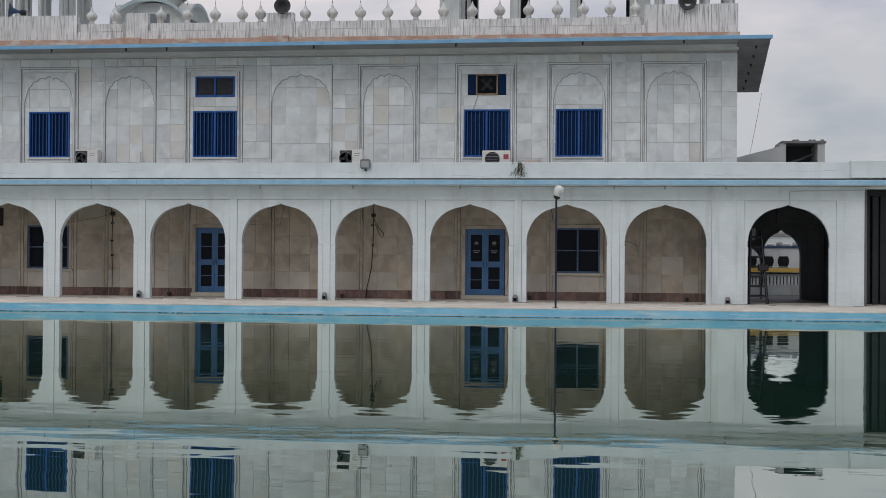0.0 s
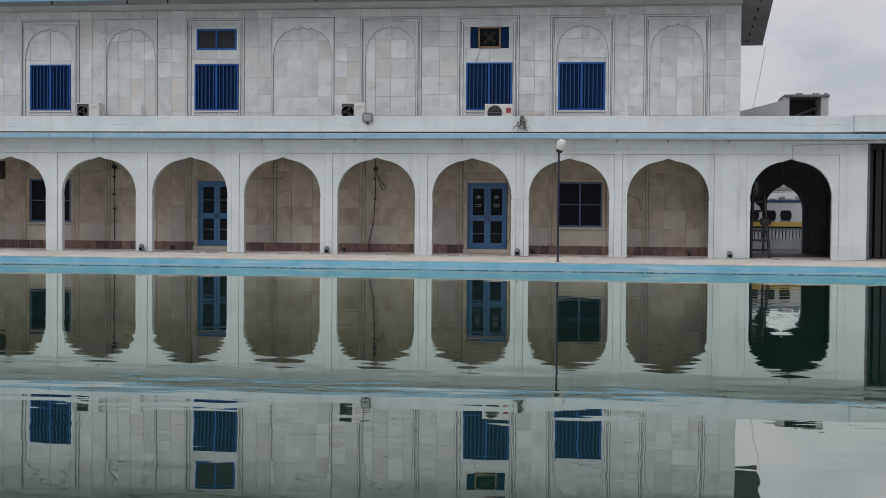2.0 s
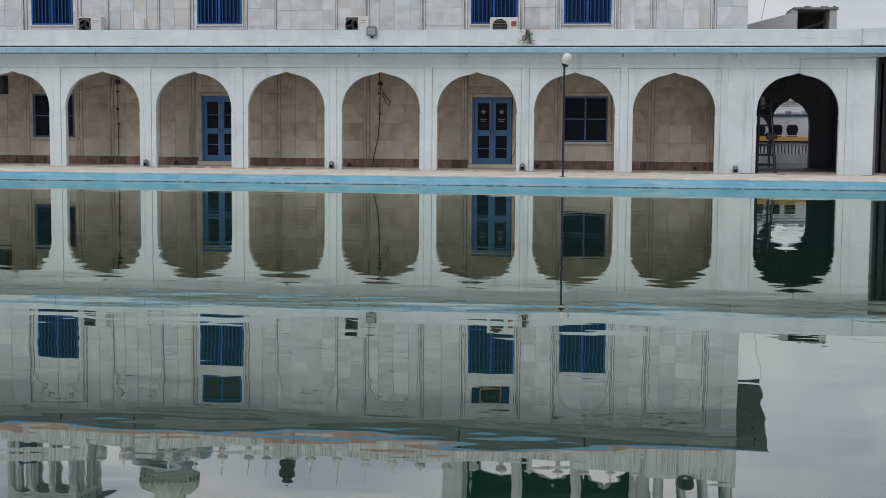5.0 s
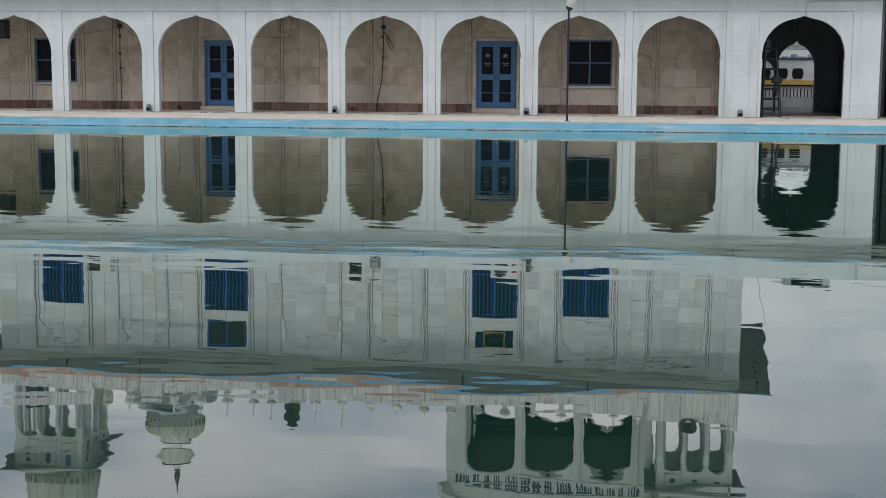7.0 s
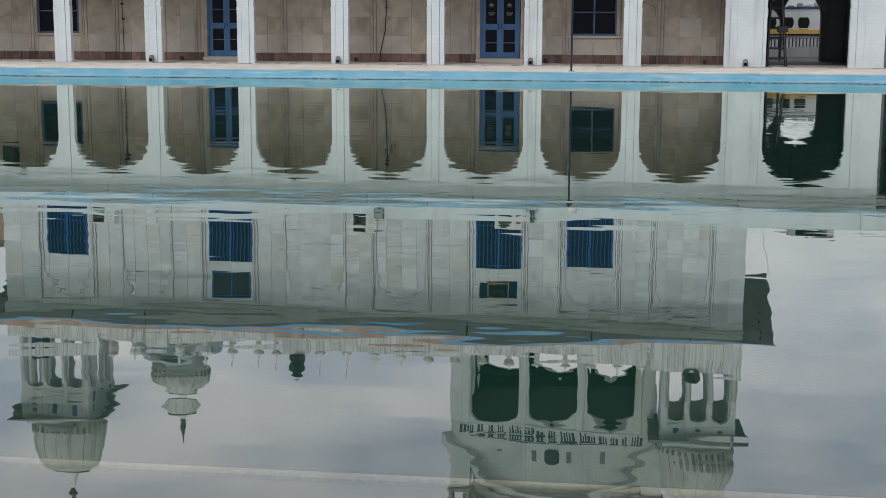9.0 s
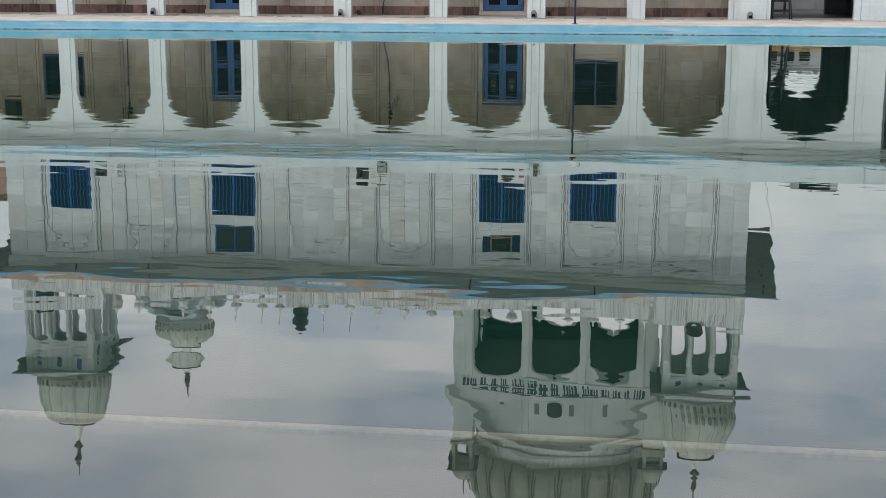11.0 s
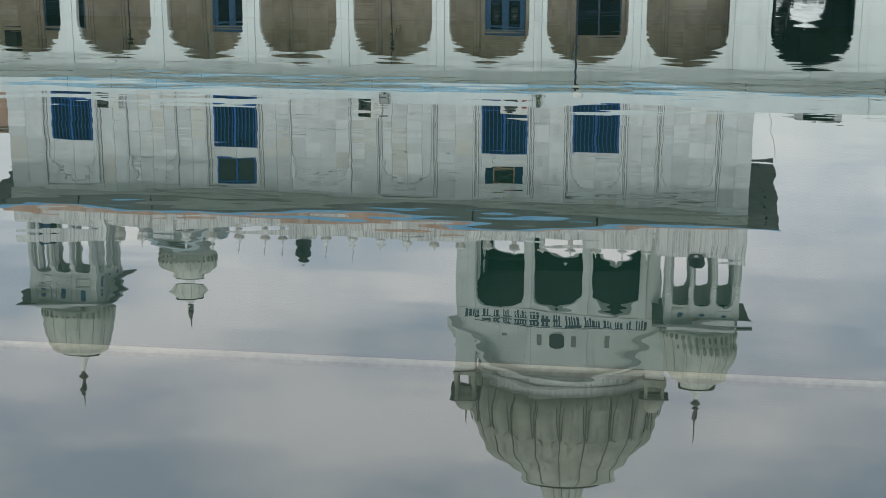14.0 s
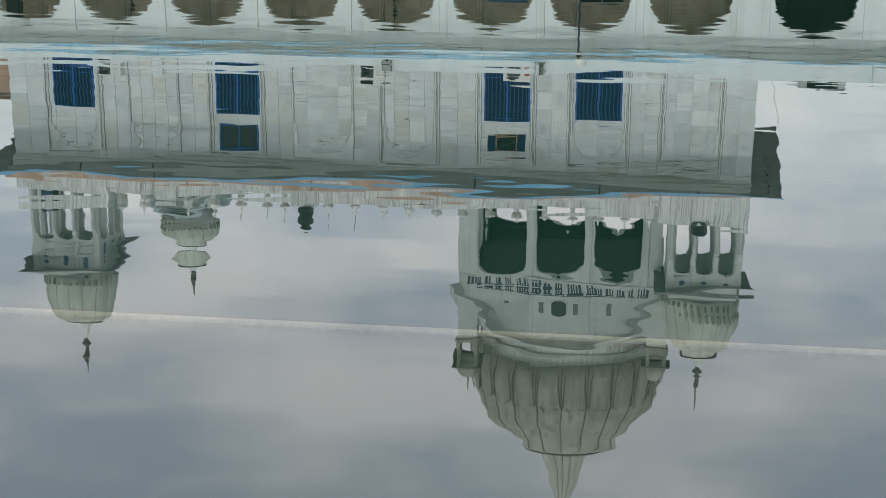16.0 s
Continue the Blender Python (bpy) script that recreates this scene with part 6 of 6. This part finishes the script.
part("grille", boxed(-0.26, 0.12, -0.172, -0.16, 0.04, 0.58, 0.004), M_DARK, speaker)
part("bracket", rod(bmesh.new(), (-0.07, 0, 0.6), (-0.07, 0, 1.34), 0.02, 8), M_BLACK, speaker)

solid("vent_pipe", rod(bmesh.new(), (0, 0, 0), (0, 0, 1.05), 0.05, 12), M_PLASTIC, "short white plastic vent pipe on the arcade roof", "pipe", at=(-15.92, WALL - 0.2, 4.15))
solid("loose_brick_stack", boxed(-0.25, 0.25, -0.12, 0.12, 0, 0.735, 0.015), M_BRICK, "low stack of loose bricks on the arcade roof", "bricks", at=(-2.48, WALL - 0.22, 4.15))

# ---- pieces of walls and pavements ----
upper_tiles()
parapet_slabs()
back_tiles()
pavement = thing("pavement", "sandy stone paving between pool and arcade", "pavement", kind="structure")
part("bed", boxed(XL - 8, XR + 8, EDGE + 0.02, WALL, 0.1, PAVE - 0.012), M_GROUT, pavement)
x = -26.0
while x < 11:
    floor_piece("coping_stone", x, x + 0.9, EDGE - 0.012, EDGE + 0.42, PAVE, 0.03, M_PAVE, pavement)
    x += 0.9
for j in range(5):
    y0 = EDGE + 0.42 + j * 0.95
    x = -25.5 - 0.4 * (j % 2)
    while x < 11:
        y1 = min(y0 + 0.95, WALL)
        floor_piece("paving_slab", x, x + 0.95, y0, y1, PAVE - 0.001, 0.03, M_PAVE, pavement)
        x += 0.95
part("arcade_floor", boxed(XL, XR, EDGE + 0.42 + 4.75, WALL + 0.02, 0.12, PAVE - 0.002), M_PAVE, pavement)
# floor colour includes the passage's shadow
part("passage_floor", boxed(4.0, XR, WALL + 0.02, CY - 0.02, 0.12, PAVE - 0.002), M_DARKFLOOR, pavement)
rng = random.Random(31)
x = -25.0
while x < 7.6:
    w = rng.uniform(0.12, 0.8)
    y0 = FRONT - rng.uniform(0.2, 0.5)
    part("joint_gap", boxed(x, x + w, y0, y0 + rng.uniform(0.04, 0.16), PAVE - 0.02, PAVE + rng.uniform(0.006, 0.022), 0.004), M_LINE, pavement, "dark broken joint in the paving")
    x += w + rng.uniform(0.1, 1.2)
